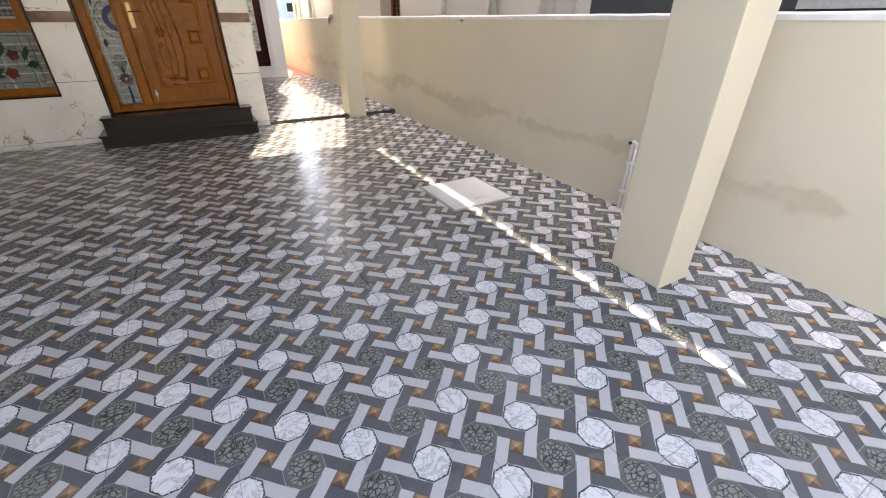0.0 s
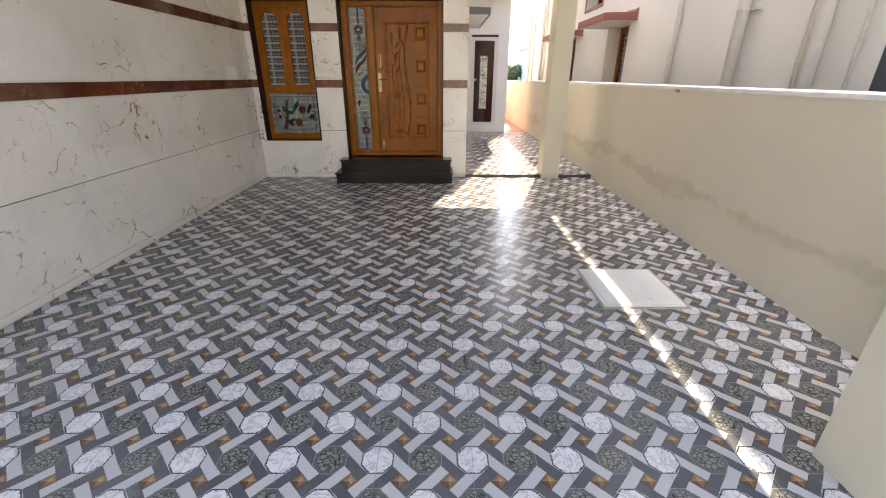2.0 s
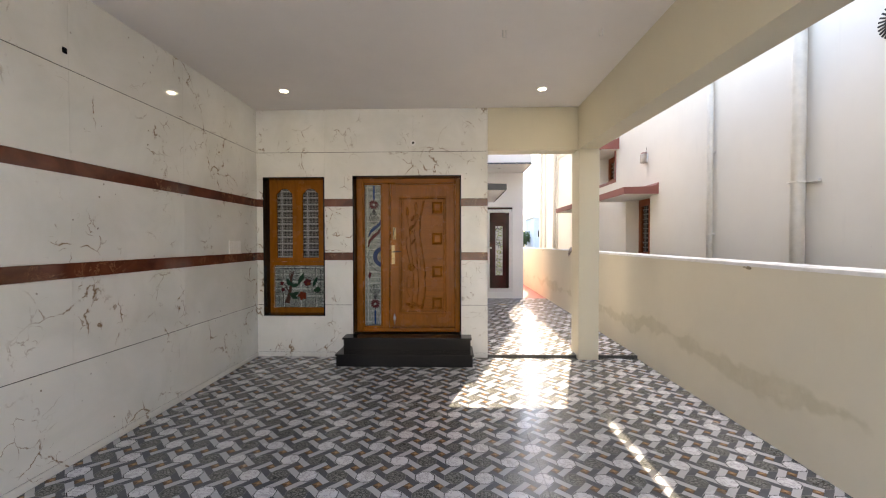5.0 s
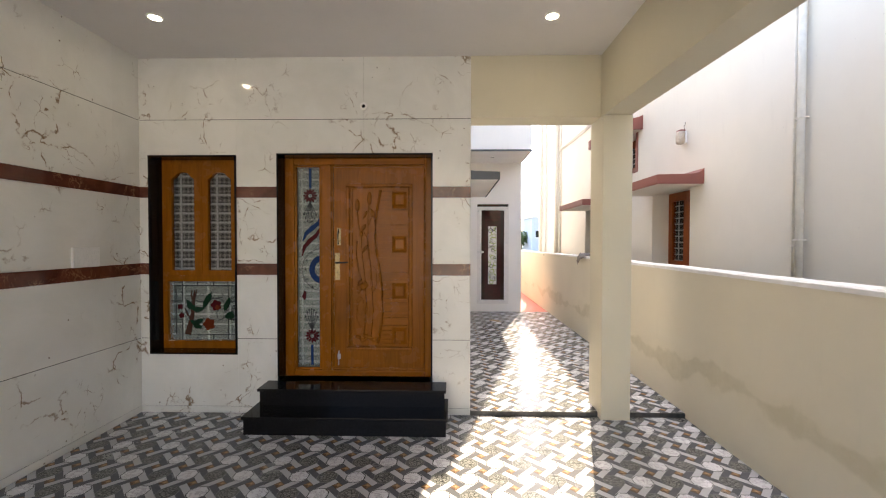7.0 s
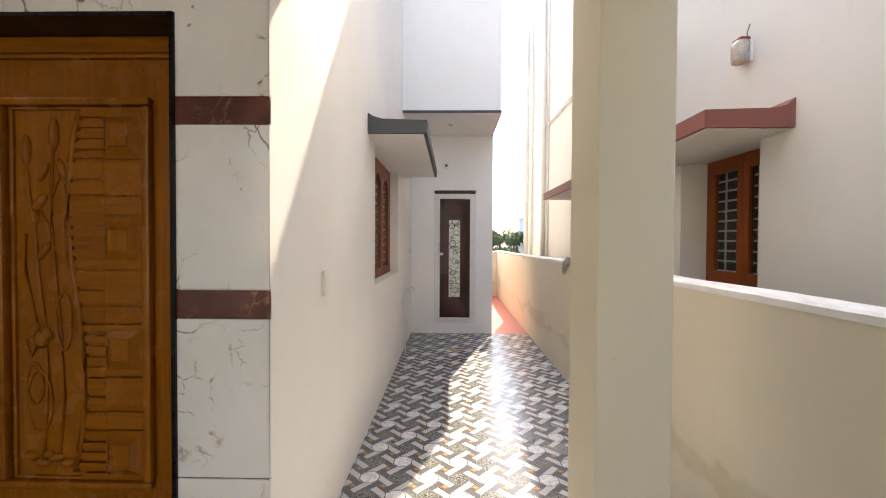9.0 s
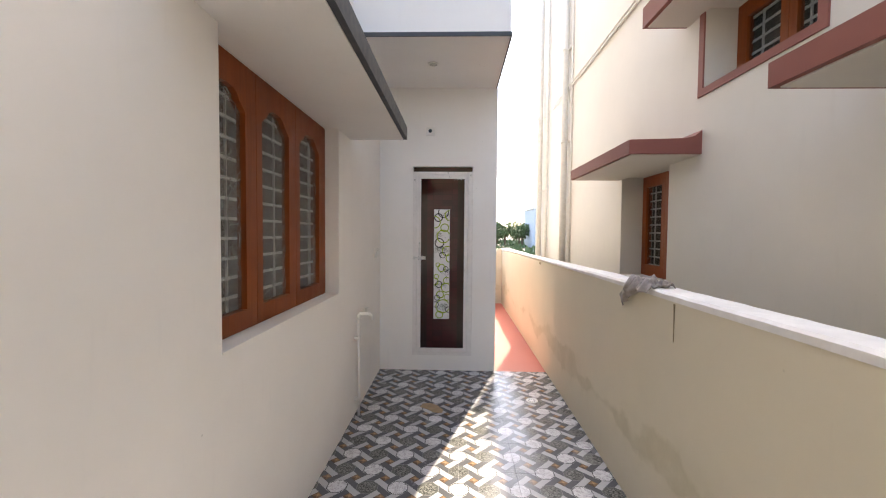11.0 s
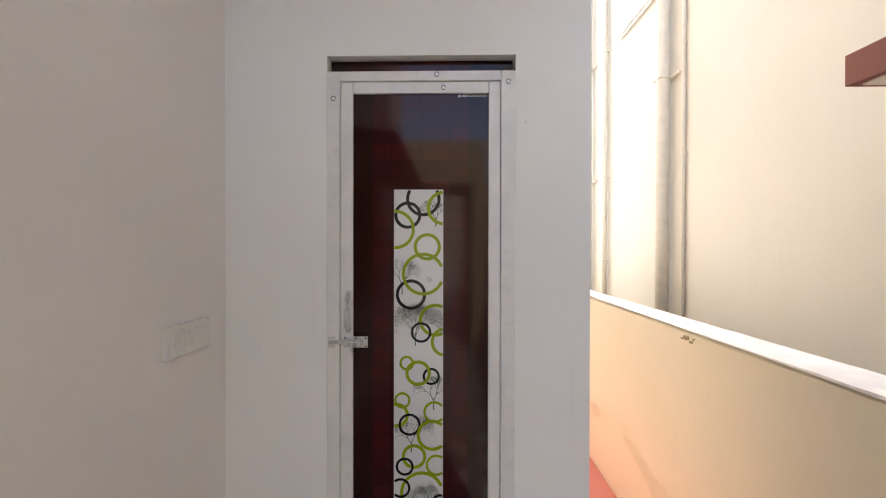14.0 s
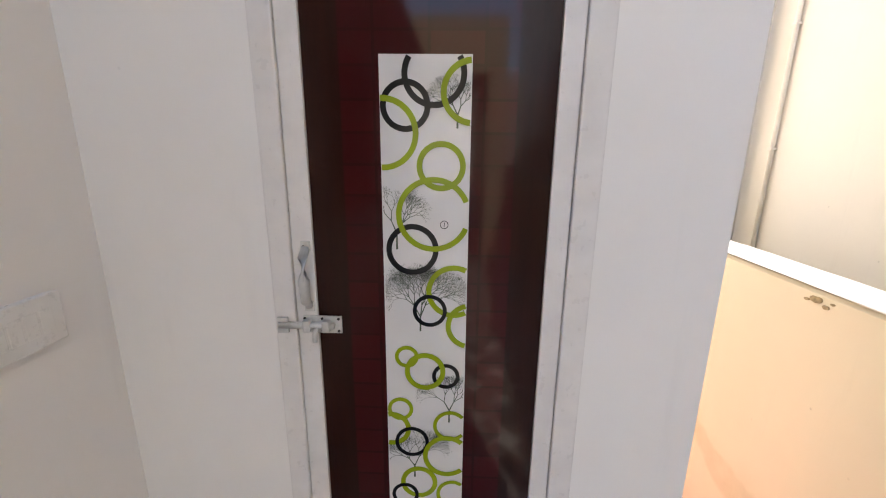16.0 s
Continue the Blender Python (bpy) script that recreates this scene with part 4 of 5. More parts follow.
def switch_plate(label, axis, at, a0, z0, a1, z1, keys):
    """A white modular plate on a wall that faces +x."""
    t = thing("switch_plate", label, "switch")
    part("plate", boxes((at, a0, z0, at + 0.018, a1, z1), bev=0.003), PLASTIC, t)
    w = (a1 - a0 - 0.04) / keys
    for i in range(keys):
        y0 = a0 + 0.02 + i * w
        part("switch_key", boxes((at + 0.016, y0 + 0.002, z0 + 0.025, at + 0.0192, y0 + w - 0.002, z1 - 0.025), bev=0.002), PLASTIC, t)
    return t


switch_plate("wide white switch plate on the marble wall", 'x', WX, -0.707, 1.421, -0.466, 1.581, 4)
switch_plate("slim white switch plate on the passage wall", 'x', 0.0, 0.612, 1.32, 0.69, 1.45, 1)
switch_plate("wide white switch plate beside the back door", 'x', 0.0, 5.07, 1.41, 5.285, 1.51, 6)

hatch = thing("sump_cover", "white painted square steel sump cover in the floor", "cover")
part("cement_rim", boxes((0.735, -4.00, 0.0, 1.35, -3.365, 0.004)), CEMENT, hatch, "grey cement rim")
part("rim", boxes((0.757, -3.975, 0.003, 1.325, -3.39, 0.010), bev=0.002), COVER, hatch)
part("lid", boxes((0.775, -3.957, 0.009, 1.307, -3.408, 0.015), bev=0.002), COVER, hatch)
part("lid_handle", tube(bmesh.new(), [(1.00, -3.90, 0.014), (1.01, -3.90, 0.03), (1.10, -3.90, 0.03), (1.11, -3.90, 0.014)], 0.005, 8), STEEL, hatch, smooth=True)


def tap_pipe(x, y, z0, z1, out, label):
    """A wall-clipped water pipe with a bib tap that points along +-x."""
    t = thing("garden_tap", label, "tap", "outdoor taps")
    part("pipe", tube(bmesh.new(), [(x, y, z0), (x, y, z1)], 0.012, 10), PLASTIC, t, smooth=True)
    part("elbow", tube(bmesh.new(), [(x, y, z1 - 0.03), (x, y, z1), (x + out * 0.015, y + 0.004, z1 + 0.015)], 0.017, 10), PLASTIC, t, smooth=True)
    tp = part("spout", tube(bmesh.new(), [(x + out * 0.01, y, z1 + 0.015), (x + out * 0.09, y + 0.01, z1 + 0.018), (x + out * 0.115, y + 0.01, z1), (x + out * 0.118, y + 0.01, z1 - 0.035)], [0.013, 0.015, 0.012, 0.010], 10), PLASTIC, t, smooth=True)
    part("knob", tube(bmesh.new(), [(x + out * 0.065, y + 0.008, z1 + 0.03), (x + out * 0.065, y + 0.008, z1 + 0.055), (x + out * 0.065, y + 0.008, z1 + 0.07)], [0.009, 0.011, 0.02], 10), PLASTIC, tp, smooth=True)
    for z in (z0 + 0.15, z1 - 0.2):
        part("clip", boxes((x - out * 0.04, y - 0.022, z - 0.012, x + out * 0.014, y + 0.022, z + 0.012), bev=0.003), PLASTIC, t)
    return t


tap_pipe(0.045, 4.16, FZ, 0.95, 1, "white plastic tap and riser pipe on the passage wall")
t = thing("pipe_stub", "white plastic pipe with a black end on the boundary wall", "pipe")
for y in (-4.62, -4.585):
    part("pipe", tube(bmesh.new(), [(PARX - 0.022, y, 0.0), (PARX - 0.022, y, 0.52)], 0.011, 10), PLASTIC, t, smooth=True)
part("elbow", tube(bmesh.new(), [(PARX - 0.022, -4.62, 0.50), (PARX - 0.022, -4.615, 0.535), (PARX - 0.03, -4.60, 0.545), (PARX - 0.07, -4.60, 0.545)], 0.014, 10), PLASTIC, t, smooth=True)
part("end_cap", tube(bmesh.new(), [(PARX - 0.069, -4.60, 0.545), (PARX - 0.084, -4.60, 0.545)], 0.012, 10), BLACKMETAL, t, "black threaded end", smooth=True)
for z in (0.14, 0.38):
    part("clip", boxes((PARX - 0.036, -4.642, z - 0.01, PARX + 0.002, -4.565, z + 0.01), bev=0.003), PLASTIC, t)


# ---- passage ----
def chajja(y0, y1, wall, out, z0, z1, up, mat_edge, mat_under, label):
    """A thin concrete sunshade, its top coved up to the wall, with a coloured rim and a pale underside."""
    t = thing("window_sunshade", label, "sunshade", "window sunshades")
    s = 1 if out > wall else -1
    prof = [(wall, z0), (out, z0), (out, z1), (wall + s * 0.12, z1 + 0.012), (wall + s * 0.05, z1 + 0.03), (wall, z1 + up)]
    bm = bmesh.new()
    a = [bm.verts.new((p[0], y0, p[1])) for p in prof]
    b = [bm.verts.new((p[0], y1, p[1])) for p in prof]
    bm.faces.new(a)
    bm.faces.new(b[::-1])
    for i in range(len(prof)):
        bm.faces.new((a[i], b[i], b[(i + 1) % len(prof)], a[(i + 1) % len(prof)]))
    bmesh.ops.recalc_face_normals(bm, faces=bm.faces)
    part("slab", bm, mat_edge, t)
    e = 0.03
    part("soffit", boxes((min(wall, out - s * e), y0 + e, z0 - 0.006, max(wall, out - s * e), y1 - e, z0 + 0.004)), mat_under, t, "pale painted underside")
    return t


chajja(1.785, 4.07, 0.0, 0.48, 2.482, 2.585, 0.06, SLATE, WHITE, "dark grey edged concrete sunshade over the passage window")

sw = tagged(new("window_2"), "red-brown wooden window with three arched film-covered panes", "window", kind="structure")
a0, b0, a1, b1 = SIDEWIN
FX = -0.12
edges = (2.125, 2.60, 3.105, 3.675)
part("window_frame", boxes((FX - 0.08, a0, b0, FX - 0.01, a0 + 0.05, b1), (FX - 0.08, a1 - 0.05, b0, FX - 0.01, a1, b1), (FX - 0.08, a0 + 0.05, b0, FX - 0.01, a1 - 0.05, b0 + 0.05),
                           (FX - 0.08, a0 + 0.05, b1 - 0.05, FX - 0.01, a1 - 0.05, b1)), REDWOOD, sw)
for p, q in zip(edges, edges[1:]):
    sash = part("sash", pierced(bmesh.new(), (p + 0.002, b0 + 0.012, q - 0.002, b1 - 0.008), [arch(p + 0.062, min(q - 0.105, 3.535), b0 + 0.105, b1 - 0.14, 0.09)], 'x', FX + 0.02, FX - 0.025), REDWOOD, sw)
    bm = bmesh.new()
    g0, g1, n = p + 0.05, q - 0.09, 14
    grid = [[bm.verts.new((FX - 0.006 + 0.008 * noise.noise((g0 * 3 + i * 0.5, k * 0.55, 4)), g0 + (g1 - g0) * i / n, b0 + 0.09 + (b1 - b0 - 0.2) * k / 30)) for k in range(31)] for i in range(n + 1)]
    for i in range(n):
        for k in range(30):
            bm.faces.new((grid[i][k], grid[i + 1][k], grid[i + 1][k + 1], grid[i][k + 1]))
    part("pane", bm, FILM, sash, "glass under crumpled clear plastic film", smooth=True)
    bm = bmesh.new()
    for i in range(11):
        z = 1.38 + i * 0.0923
        brick(bm, FX - 0.038, p + 0.05, z - 0.007, FX - 0.026, q - 0.05, z + 0.007)
    brick(bm, FX - 0.062, q - 0.147, b0 + 0.06, FX - 0.052, q - 0.139, b1 - 0.06)
    part("window_bar", bm, BARS, sw, "white painted grille bars")
# flat dark sheet painted as the unlit room behind the panes
part("backing", boxes((-0.24, a0, b0, -0.235, a1, b1)), ROOM_SHADE, sw)
part("window_sill", boxes((-0.11, a0 + 0.002, b0 - 0.001, 0.003, a1 - 0.002, b0 + 0.008)), WHITE, sw)

# back door
bd = tagged(new("door_2"), "closed maroon laminate back door in a white plastic frame", "door", kind="structure")
BY = ENDY + 0.012
part("lintel_strip", boxes((BD[0] + 0.006, BY + 0.03, 2.415, BD[2] - 0.006, BY + 0.06, 2.468)), LAMINATE, bd, "dark strip above the frame")
fr = bmesh.new()
for r in ((0.391, 0.225, 0.440, 2.412), (1.045, 0.225, 1.100, 2.412), (0.440, 2.375, 1.045, 2.412), (0.440, 0.225, 1.045, 0.262)):
    brick(fr, r[0], BY - 0.018, r[1], r[2], BY + 0.05, r[3], bev=0.004)
part("door_frame", fr, UPVC, bd)
lf = bmesh.new()
for r in ((0.441, 0.2635, 0.488, 2.374), (1.000, 0.2635, 1.044, 2.374), (0.488, 2.331, 1.000, 2.374), (0.488, 0.2635, 1.000, 0.312)):
    brick(lf, r[0], BY - 0.010, r[1], r[2], BY + 0.035, r[3], bev=0.003)
bleaf = part("door_leaf", lf, UPVC, bd)
part("maroon_panel", boxes((0.486, BY + 0.0, 0.310, 1.002, BY + 0.02, 2.333)), LAMINATE, bleaf, "glossy maroon laminate with brick print")
sx0, sx1, sz0, sz1 = 0.643, 0.830, 0.663, 1.970
PY0 = BY - 0.002
pic = part("printed_strip", boxes((sx0, PY0, sz0, sx1, BY + 0.004, sz1)), PRINT, bleaf, "white strip printed with rings and trees")


def sxy(px, py):
    return sx0 + (px - 685) * 0.001545, sz1 - (py - 335) * 0.00156


def clip_ring(cx, cz, r, w):
    """Ring pieces that stay inside the strip."""
    out, run, n = [], [], 144

    def inside(a):
        return all(sx0 <= cx + q * math.cos(a) <= sx1 and sz0 <= cz + q * math.sin(a) <= sz1 for q in (r, r - w))
    for i in range(n + 1):
        a = i * math.tau / n
        if inside(a):
            run.append(a)
        if (not inside(a) or i == n) and len(run) > 1:
            out.append([(cx + r * math.cos(k), cz + r * math.sin(k)) for k in run] + [(cx + (r - w) * math.cos(k), cz + (r - w) * math.sin(k)) for k in run[::-1]])
            run = []
        elif not inside(a):
            run = []
    return out


rings = ((757, 358, 42, 0), (719, 397, 33, 0), (688, 432, 48, 1), (808, 380, 42, 1), (767, 474, 33, 1), (757, 540, 52, 1), (727, 590, 37, 0), (787, 652, 40, 1), (752, 682, 25, 0),
         (812, 705, 36, 1), (717, 757, 18, 1), (745, 781, 31, 1), (777, 789, 21, 0), (706, 848, 20, 1), (692, 884, 30, 1), (724, 907, 27, 0), (785, 876, 27, 1), (780, 932, 38, 1),
         (735, 985, 30, 1), (712, 1010, 22, 0), (755, 1075, 54, 1), (702, 1062, 24, 0), (800, 1100, 24, 0), (790, 1005, 26, 1), (730, 1140, 30, 1))
for k, (px, py, r, green) in enumerate(rings):
    cx, cz = sxy(px, py)
    pieces = clip_ring(cx, cz, r * 0.00156, (0.012 if r > 28 else 0.009))
    if pieces:
        paint("printed_ring", pieces, INK_GREEN if green else INK_BLACK, pic, PY0 - 0.0015 - 0.0004 * (k % 6), 0.0012)
rng = random.Random(4)


def branches(x, z, a, length, w, depth, out):
    if depth == 0 or not (sx0 + 0.004 < x < sx1 - 0.004):
        return
    x2, z2 = x + math.cos(a) * length, z + math.sin(a) * length
    x2 = min(max(x2, sx0 + 0.003), sx1 - 0.003)
    out.append(strip([(x, z), (x2, z2)], [w, w * 0.75]))
    for s in (-1, 1) if depth > 1 else ():
        branches(x2, z2, a + s * rng.uniform(0.25, 0.65), length * rng.uniform(0.68, 0.88), w * 0.68, depth - 1, out)
    if rng.random() < 0.5:
        branches(x2, z2, a + rng.uniform(-0.15, 0.15), length * 0.8, w * 0.7, depth - 1, out)


for px, py, size, depth in ((788, 425, 0.026, 8), (705, 590, 0.036, 8), (738, 715, 0.036, 9), (783, 870, 0.034, 8), (728, 975, 0.034, 8), (765, 1140, 0.036, 8)):
    out = []
    cx, cz = sxy(px, py)
    branches(cx, cz, math.pi / 2, size, 0.0022, depth, out)
    bm = bmesh.new()
    for o in out:
        vs = [bm.verts.new((p[0], PY0 - 0.0006, p[1])) for p in o]
        bm.faces.new(vs)
    part("printed_tree", bm, INK_GREY, pic)

hx = 0.472
pull = part("pull_handle", tube(bmesh.new(), [(hx, BY - 0.012, 1.572), (hx, BY - 0.032, 1.556), (hx, BY - 0.036, 1.505), (hx, BY - 0.032, 1.455), (hx, BY - 0.012, 1.440)], [0.010, 0.011, 0.013, 0.011, 0.010], 10), STEEL, bleaf, "ribbed silver pull handle", smooth=True)
for z in (1.436, 1.577):
    part("foot_plate", boxes((hx - 0.011, BY - 0.014, z - 0.012, hx + 0.011, BY - 0.009, z + 0.012), bev=0.002), STEEL, pull)
    part("screw", prism(bmesh.new(), disc(hx - 0.004, z, 0.003, n=10), 'y', BY - 0.0155, BY - 0.0135), BLACKMETAL, pull)
bolt = part("tower_bolt", boxes((0.455, BY - 0.015, 1.372, 0.545, BY - 0.009, 1.414), bev=0.002), STEEL, bleaf, "silver sliding bolt")
part("bolt_rod", tube(bmesh.new(), [(0.402, BY - 0.024, 1.394), (0.530, BY - 0.024, 1.394)], 0.008, 10), STEEL, bolt, smooth=True)
part("bolt_knob", tube(bmesh.new(), [(0.490, BY - 0.024, 1.392), (0.490, BY - 0.040, 1.380), (0.490, BY - 0.042, 1.362)], 0.006, 8), STEEL, bolt, smooth=True)
part("keep", boxes((0.398, BY - 0.026, 1.374, 0.424, BY - 0.017, 1.412), bev=0.002), STEEL, bd)
for x in (0.468, 0.512):
    part("guide", boxes((x - 0.009, BY - 0.034, 1.380, x + 0.009, BY - 0.014, 1.408), bev=0.004), STEEL, bolt)
for x in (0.460, 0.500, 0.538):
    for z in (1.378, 1.408):
        part("screw", prism(bmesh.new(), disc(x, z, 0.0032, n=10), 'y', BY - 0.0165, BY - 0.0145), BLACKMETAL, bolt)


def lettering(text, size, mat, m, parent, name):
    cu = bpy.data.curves.new(name, 'FONT')
    cu.body, cu.size, cu.align_x, cu.extrude = text, size, 'RIGHT', 0.0002
    tmp = bpy.data.objects.new(name, cu)
    me = bpy.data.meshes.new_from_object(tmp)
    bpy.data.objects.remove(tmp)
    me.materials.append(mat)
    ob = new(name, me)
    ob.parent = parent
    ob.matrix_basis = m
    return ob


lettering("JB-1028-LAMINATED", 0.0125, BARS, pose(0.996, BY - 0.0008, 2.319, 90, 0, 0), bleaf, "printed_code")
mk = bmesh.new()
for px, py, r in ((772, 553, 0.009),):
    cx, cz = sxy(px, py)
    for o in clip_ring(cx, cz, r, 0.0014):
        prism(mk, o, 'y', PY0 - 0.0055, PY0 - 0.0045)
    prism(mk, strip([(cx, cz - 0.005), (cx + 0.001, cz + 0.005)], [0.0007, 0.0007]), 'y', PY0 - 0.0055, PY0 - 0.0045)
part("pen_mark", mk, INK_BLACK, pic)
mk = bmesh.new()
for cx, cz, yy in ((0.416, 2.31, BY - 0.0195), (0.805, 2.398, BY - 0.0195), (0.830, 2.352, BY - 0.0115), (1.072, 2.37, BY - 0.0195)):
    ringo = [(cx + 0.008 * math.cos(a * 0.4) * (1 + 0.1 * math.sin(a)), cz + 0.009 * math.sin(a * 0.4)) for a in range(15)]
    prism(mk, strip(ringo, [0.0011] * 15), 'y', yy, yy + 0.001)
part("pen_mark", mk, INK_BLACK, bd)

t = thing("cable_box", "square white cable box with a dark hole above the back door", "cable box")
part("plate", boxes((0.542, ENDY - 0.02, 2.83, 0.642, ENDY, 2.926), bev=0.004), PLASTIC, t)
# the hole's shade is a black disc on the plate
part("hole", prism(bmesh.new(), disc(0.592, 2.884, 0.022), 'y', ENDY - 0.023, ENDY - 0.019), INK_BLACK, t)
t = thing("soffit_light", "small round unlit light under the jutting upper storey", "ceiling light")
part("rim", prism(bmesh.new(), disc(0.66, 4.72, 0.05), 'z', 3.376, 3.385), PLASTIC, t)
part("lens", prism(bmesh.new(), disc(0.66, 4.72, 0.038), 'z', 3.373, 3.377), FROST, t)
t = thing("floor_drain", "round steel floor drain grating in the passage tiles", "drain")
part("rim", tube(bmesh.new(), [(a, b, FZ + 0.003) for a, b in disc(1.667, 4.557, 0.055, n=24)], 0.005, 6, closed=True), STEEL, t, smooth=True)
part("grating", prism(bmesh.new(), disc(1.667, 4.557, 0.052), 'z', FZ, FZ + 0.003), STEEL, t)
for a, b in disc(1.667, 4.557, 0.03, n=8):
    # black discs on the grating, painting the shade in its slots
    part("slot", prism(bmesh.new(), disc(a, b, 0.006, n=8), 'z', FZ + 0.0028, FZ + 0.0036), INK_BLACK, t)
rag = [(0.58, 4.36), (0.60, 4.43), (0.67, 4.45), (0.74, 4.40), (0.80, 4.30), (0.79, 4.24), (0.71, 4.25), (0.66, 4.31)]
one("cardboard_scrap", prism(bmesh.new(), rag, 'z', FZ + 0.0005, FZ + 0.004), CARD, "torn brown cardboard scrap on the passage floor", "scrap")

# cloth over the boundary wall
bm = bmesh.new()
n, k = 40, 30
grid = []
for i in range(n + 1):
    y = 2.84 + 0.35 * i / n
    row = []
    for j in range(k + 1):
        s = j / k
        hang = 0.13 * max(0.0, (i / n - 0.45)) / 0.55 + 0.012
        w = 0.13
        L = hang + w
        d = s * L
        swirl = math.sin(i * 0.42 + j * 0.16 + 4 * noise.noise((i * 0.07, j * 0.09, 9)))
        f = 0.012 + noise.noise((i * 0.12, j * 0.15, 1.3)) * 0.02 + 0.011 * swirl * min(1.0, (n - i) / 9, i / 5) + 0.004 * math.sin(i * 1.1 - j * 0.5 + 3 * noise.noise((i * 0.1, j * 0.2, 3)))
        if d < hang:
            p = Vector((PARX - 0.012 - f * 1.2, y + noise.noise((j * 0.3, i * 0.2, 5)) * 0.02, PART - (hang - d)))
        else:
            p = Vector((PARX - 0.012 + (d - hang), y + noise.noise((j * 0.3, i * 0.2, 5)) * 0.03, PART + 0.012 + f * 1.6))
        row.append(bm.verts.new(p))
    grid.append(row)
for i in range(n):
    for j in range(k):
        bm.faces.new((grid[i][j], grid[i + 1][j], grid[i + 1][j + 1], grid[i][j + 1]))
cloth = one("rag", bm, CLOTH, "crumpled grey-brown rag draped over the boundary wall", "rag", smooth=True)
sol = cloth.modifiers.new("thick", 'SOLIDIFY')
sol.thickness = 0.006


# ---- neighbouring house ----
def neighbour_window(hole, label, leaves, mat=REDWOOD):
    a, b, c, d = hole
    w = tagged(new("neighbour_window"), label, "window", kind="structure")
    fx = NX + 0.235
    part("window_frame", pierced(bmesh.new(), (a, b, c, d), [[(a + 0.05, b + 0.05), (c - 0.05, b + 0.05), (c - 0.05, d - 0.05), (a + 0.05, d - 0.05)]], 'x', fx, fx + 0.08), mat, w)
    s = (c - a - 0.1) / leaves
    for i in range(leaves):
        p, q = a + 0.05 + i * s, a + 0.05 + (i + 1) * s
        sash = part("sash", pierced(bmesh.new(), (p + 0.002, b + 0.052, q - 0.002, d - 0.052), [[(p + 0.065, b + 0.12), (q - 0.065, b + 0.12), (q - 0.065, d - 0.12), (p + 0.065, d - 0.12)]], 'x', fx - 0.012, fx + 0.03), mat, w)
        part("pane", boxes((fx + 0.008, p + 0.05, b + 0.1, fx + 0.013, q - 0.05, d - 0.1)), CLEAR, sash)
    bm = bmesh.new()
    for i in range(int((d - b - 0.16) / 0.085)):
        z = b + 0.12 + i * 0.085
        brick(bm, fx + 0.031, a + 0.05, z - 0.007, fx + 0.041, c - 0.05, z + 0.007)
    for i in range(1, 5):
        y = a + (c - a) * i / 5
        brick(bm, fx + 0.042, y - 0.006, b + 0.05, fx + 0.052, y + 0.006, d - 0.05)
    part("window_bar", bm, BARS, w, "white painted grille bars")
    # dark sheet in place of a shaded interior
    part("backing", boxes((fx + 0.11, a, b, fx + 0.114, c, d)), ROOM_SHADE, w)
    return w


neighbour_window(NA, "orange-brown wooden double window with white bars", 2)
neighbour_window(NB, "orange-brown wooden double window with white bars", 2)
neighbour_window(NU, "small brown wooden upper window with bars", 2)
setting("neighbour_window_trim", boxes((NX - 0.012, NU[0] - 0.06, NU[1] - 0.055, NX, NU[2] + 0.06, NU[1]), (NX - 0.012, NU[2], NU[1], NX, NU[2] + 0.06, NU[3]), (NX - 0.012, NU[0] - 0.06, NU[1], NX, NU[0], NU[3])), RUST, "red oxide painted window surround", "trim")
chajja(1.00, 2.36, NX, 2.21, 2.31, 2.415, 0.075, RUST, NEIGH, "red oxide edged concrete sunshade on the neighbouring house")
chajja(3.735, 5.31, NX, 2.21, 2.305, 2.41, 0.075, RUST, NEIGH, "red oxide edged concrete sunshade on the neighbouring house")
chajja(2.55, 4.0, NX, 2.40, 3.36, 3.52, 0.06, RUST, NEIGH, "red oxide edged sunshade over the upper window")


def wall_pipe(y, r, z0, z1, off, label, clips):
    t = thing("wall_pipe", label, "pipe", "pipes on the neighbouring house")
    part("pipe", tube(bmesh.new(), [(NX - off, y, z0), (NX - off, y, z1)], r, 14), PIPE, t, smooth=True)
    for z in clips:
        part("clip", boxes((NX - off - r - 0.003, y - r - 0.003, z - 0.007, NX, y + r + 0.003, z + 0.007), bev=0.002), PIPE, t)
        if r > 0.04:
            part("bracket_arm", boxes((NX - 0.035, y - r - 0.11, z - 0.012, NX, y - r, z + 0.008), bev=0.003), PIPE, t)
    return t


wall_pipe(-0.27, 0.012, -0.5, 7.4, 0.02, "thin white wall pipe on the neighbouring house", (1.6, 2.6, 3.6))
wall_pipe(-0.36, 0.028, -0.5, 7.4, 0.045, "white painted drain pipe on the neighbouring house", (1.65, 2.66, 3.9))
wall_pipe(-1.68, 0.055, -0.5, 8.6, 0.07, "white painted drain pipe on the neighbouring house", (2.1, 4.0))
wall_pipe(-1.56, 0.010, -0.5, 8.6, 0.02, "thin white wall pipe on the neighbouring house", (1.6, 3.2))
wall_pipe(-2.71, 0.06, -0.5, 8.6, 0.08, "white painted drain pipe on the neighbouring house", (2.75, 4.2))
wall_pipe(-2.50, 0.010, -0.5, 8.6, 0.02, "thin white wall pipe on the neighbouring house", (1.6, 3.2))
wall_pipe(-3.04, 0.014, -0.5, 8.6, 0.025, "thin white wall pipe on the neighbouring house", (1.75, 2.55, 3.5))
wall_pipe(7.45, 0.055, -0.5, 7.4, 0.07, "cream painted drain pipe on the neighbouring house", (3.2, 4.7))
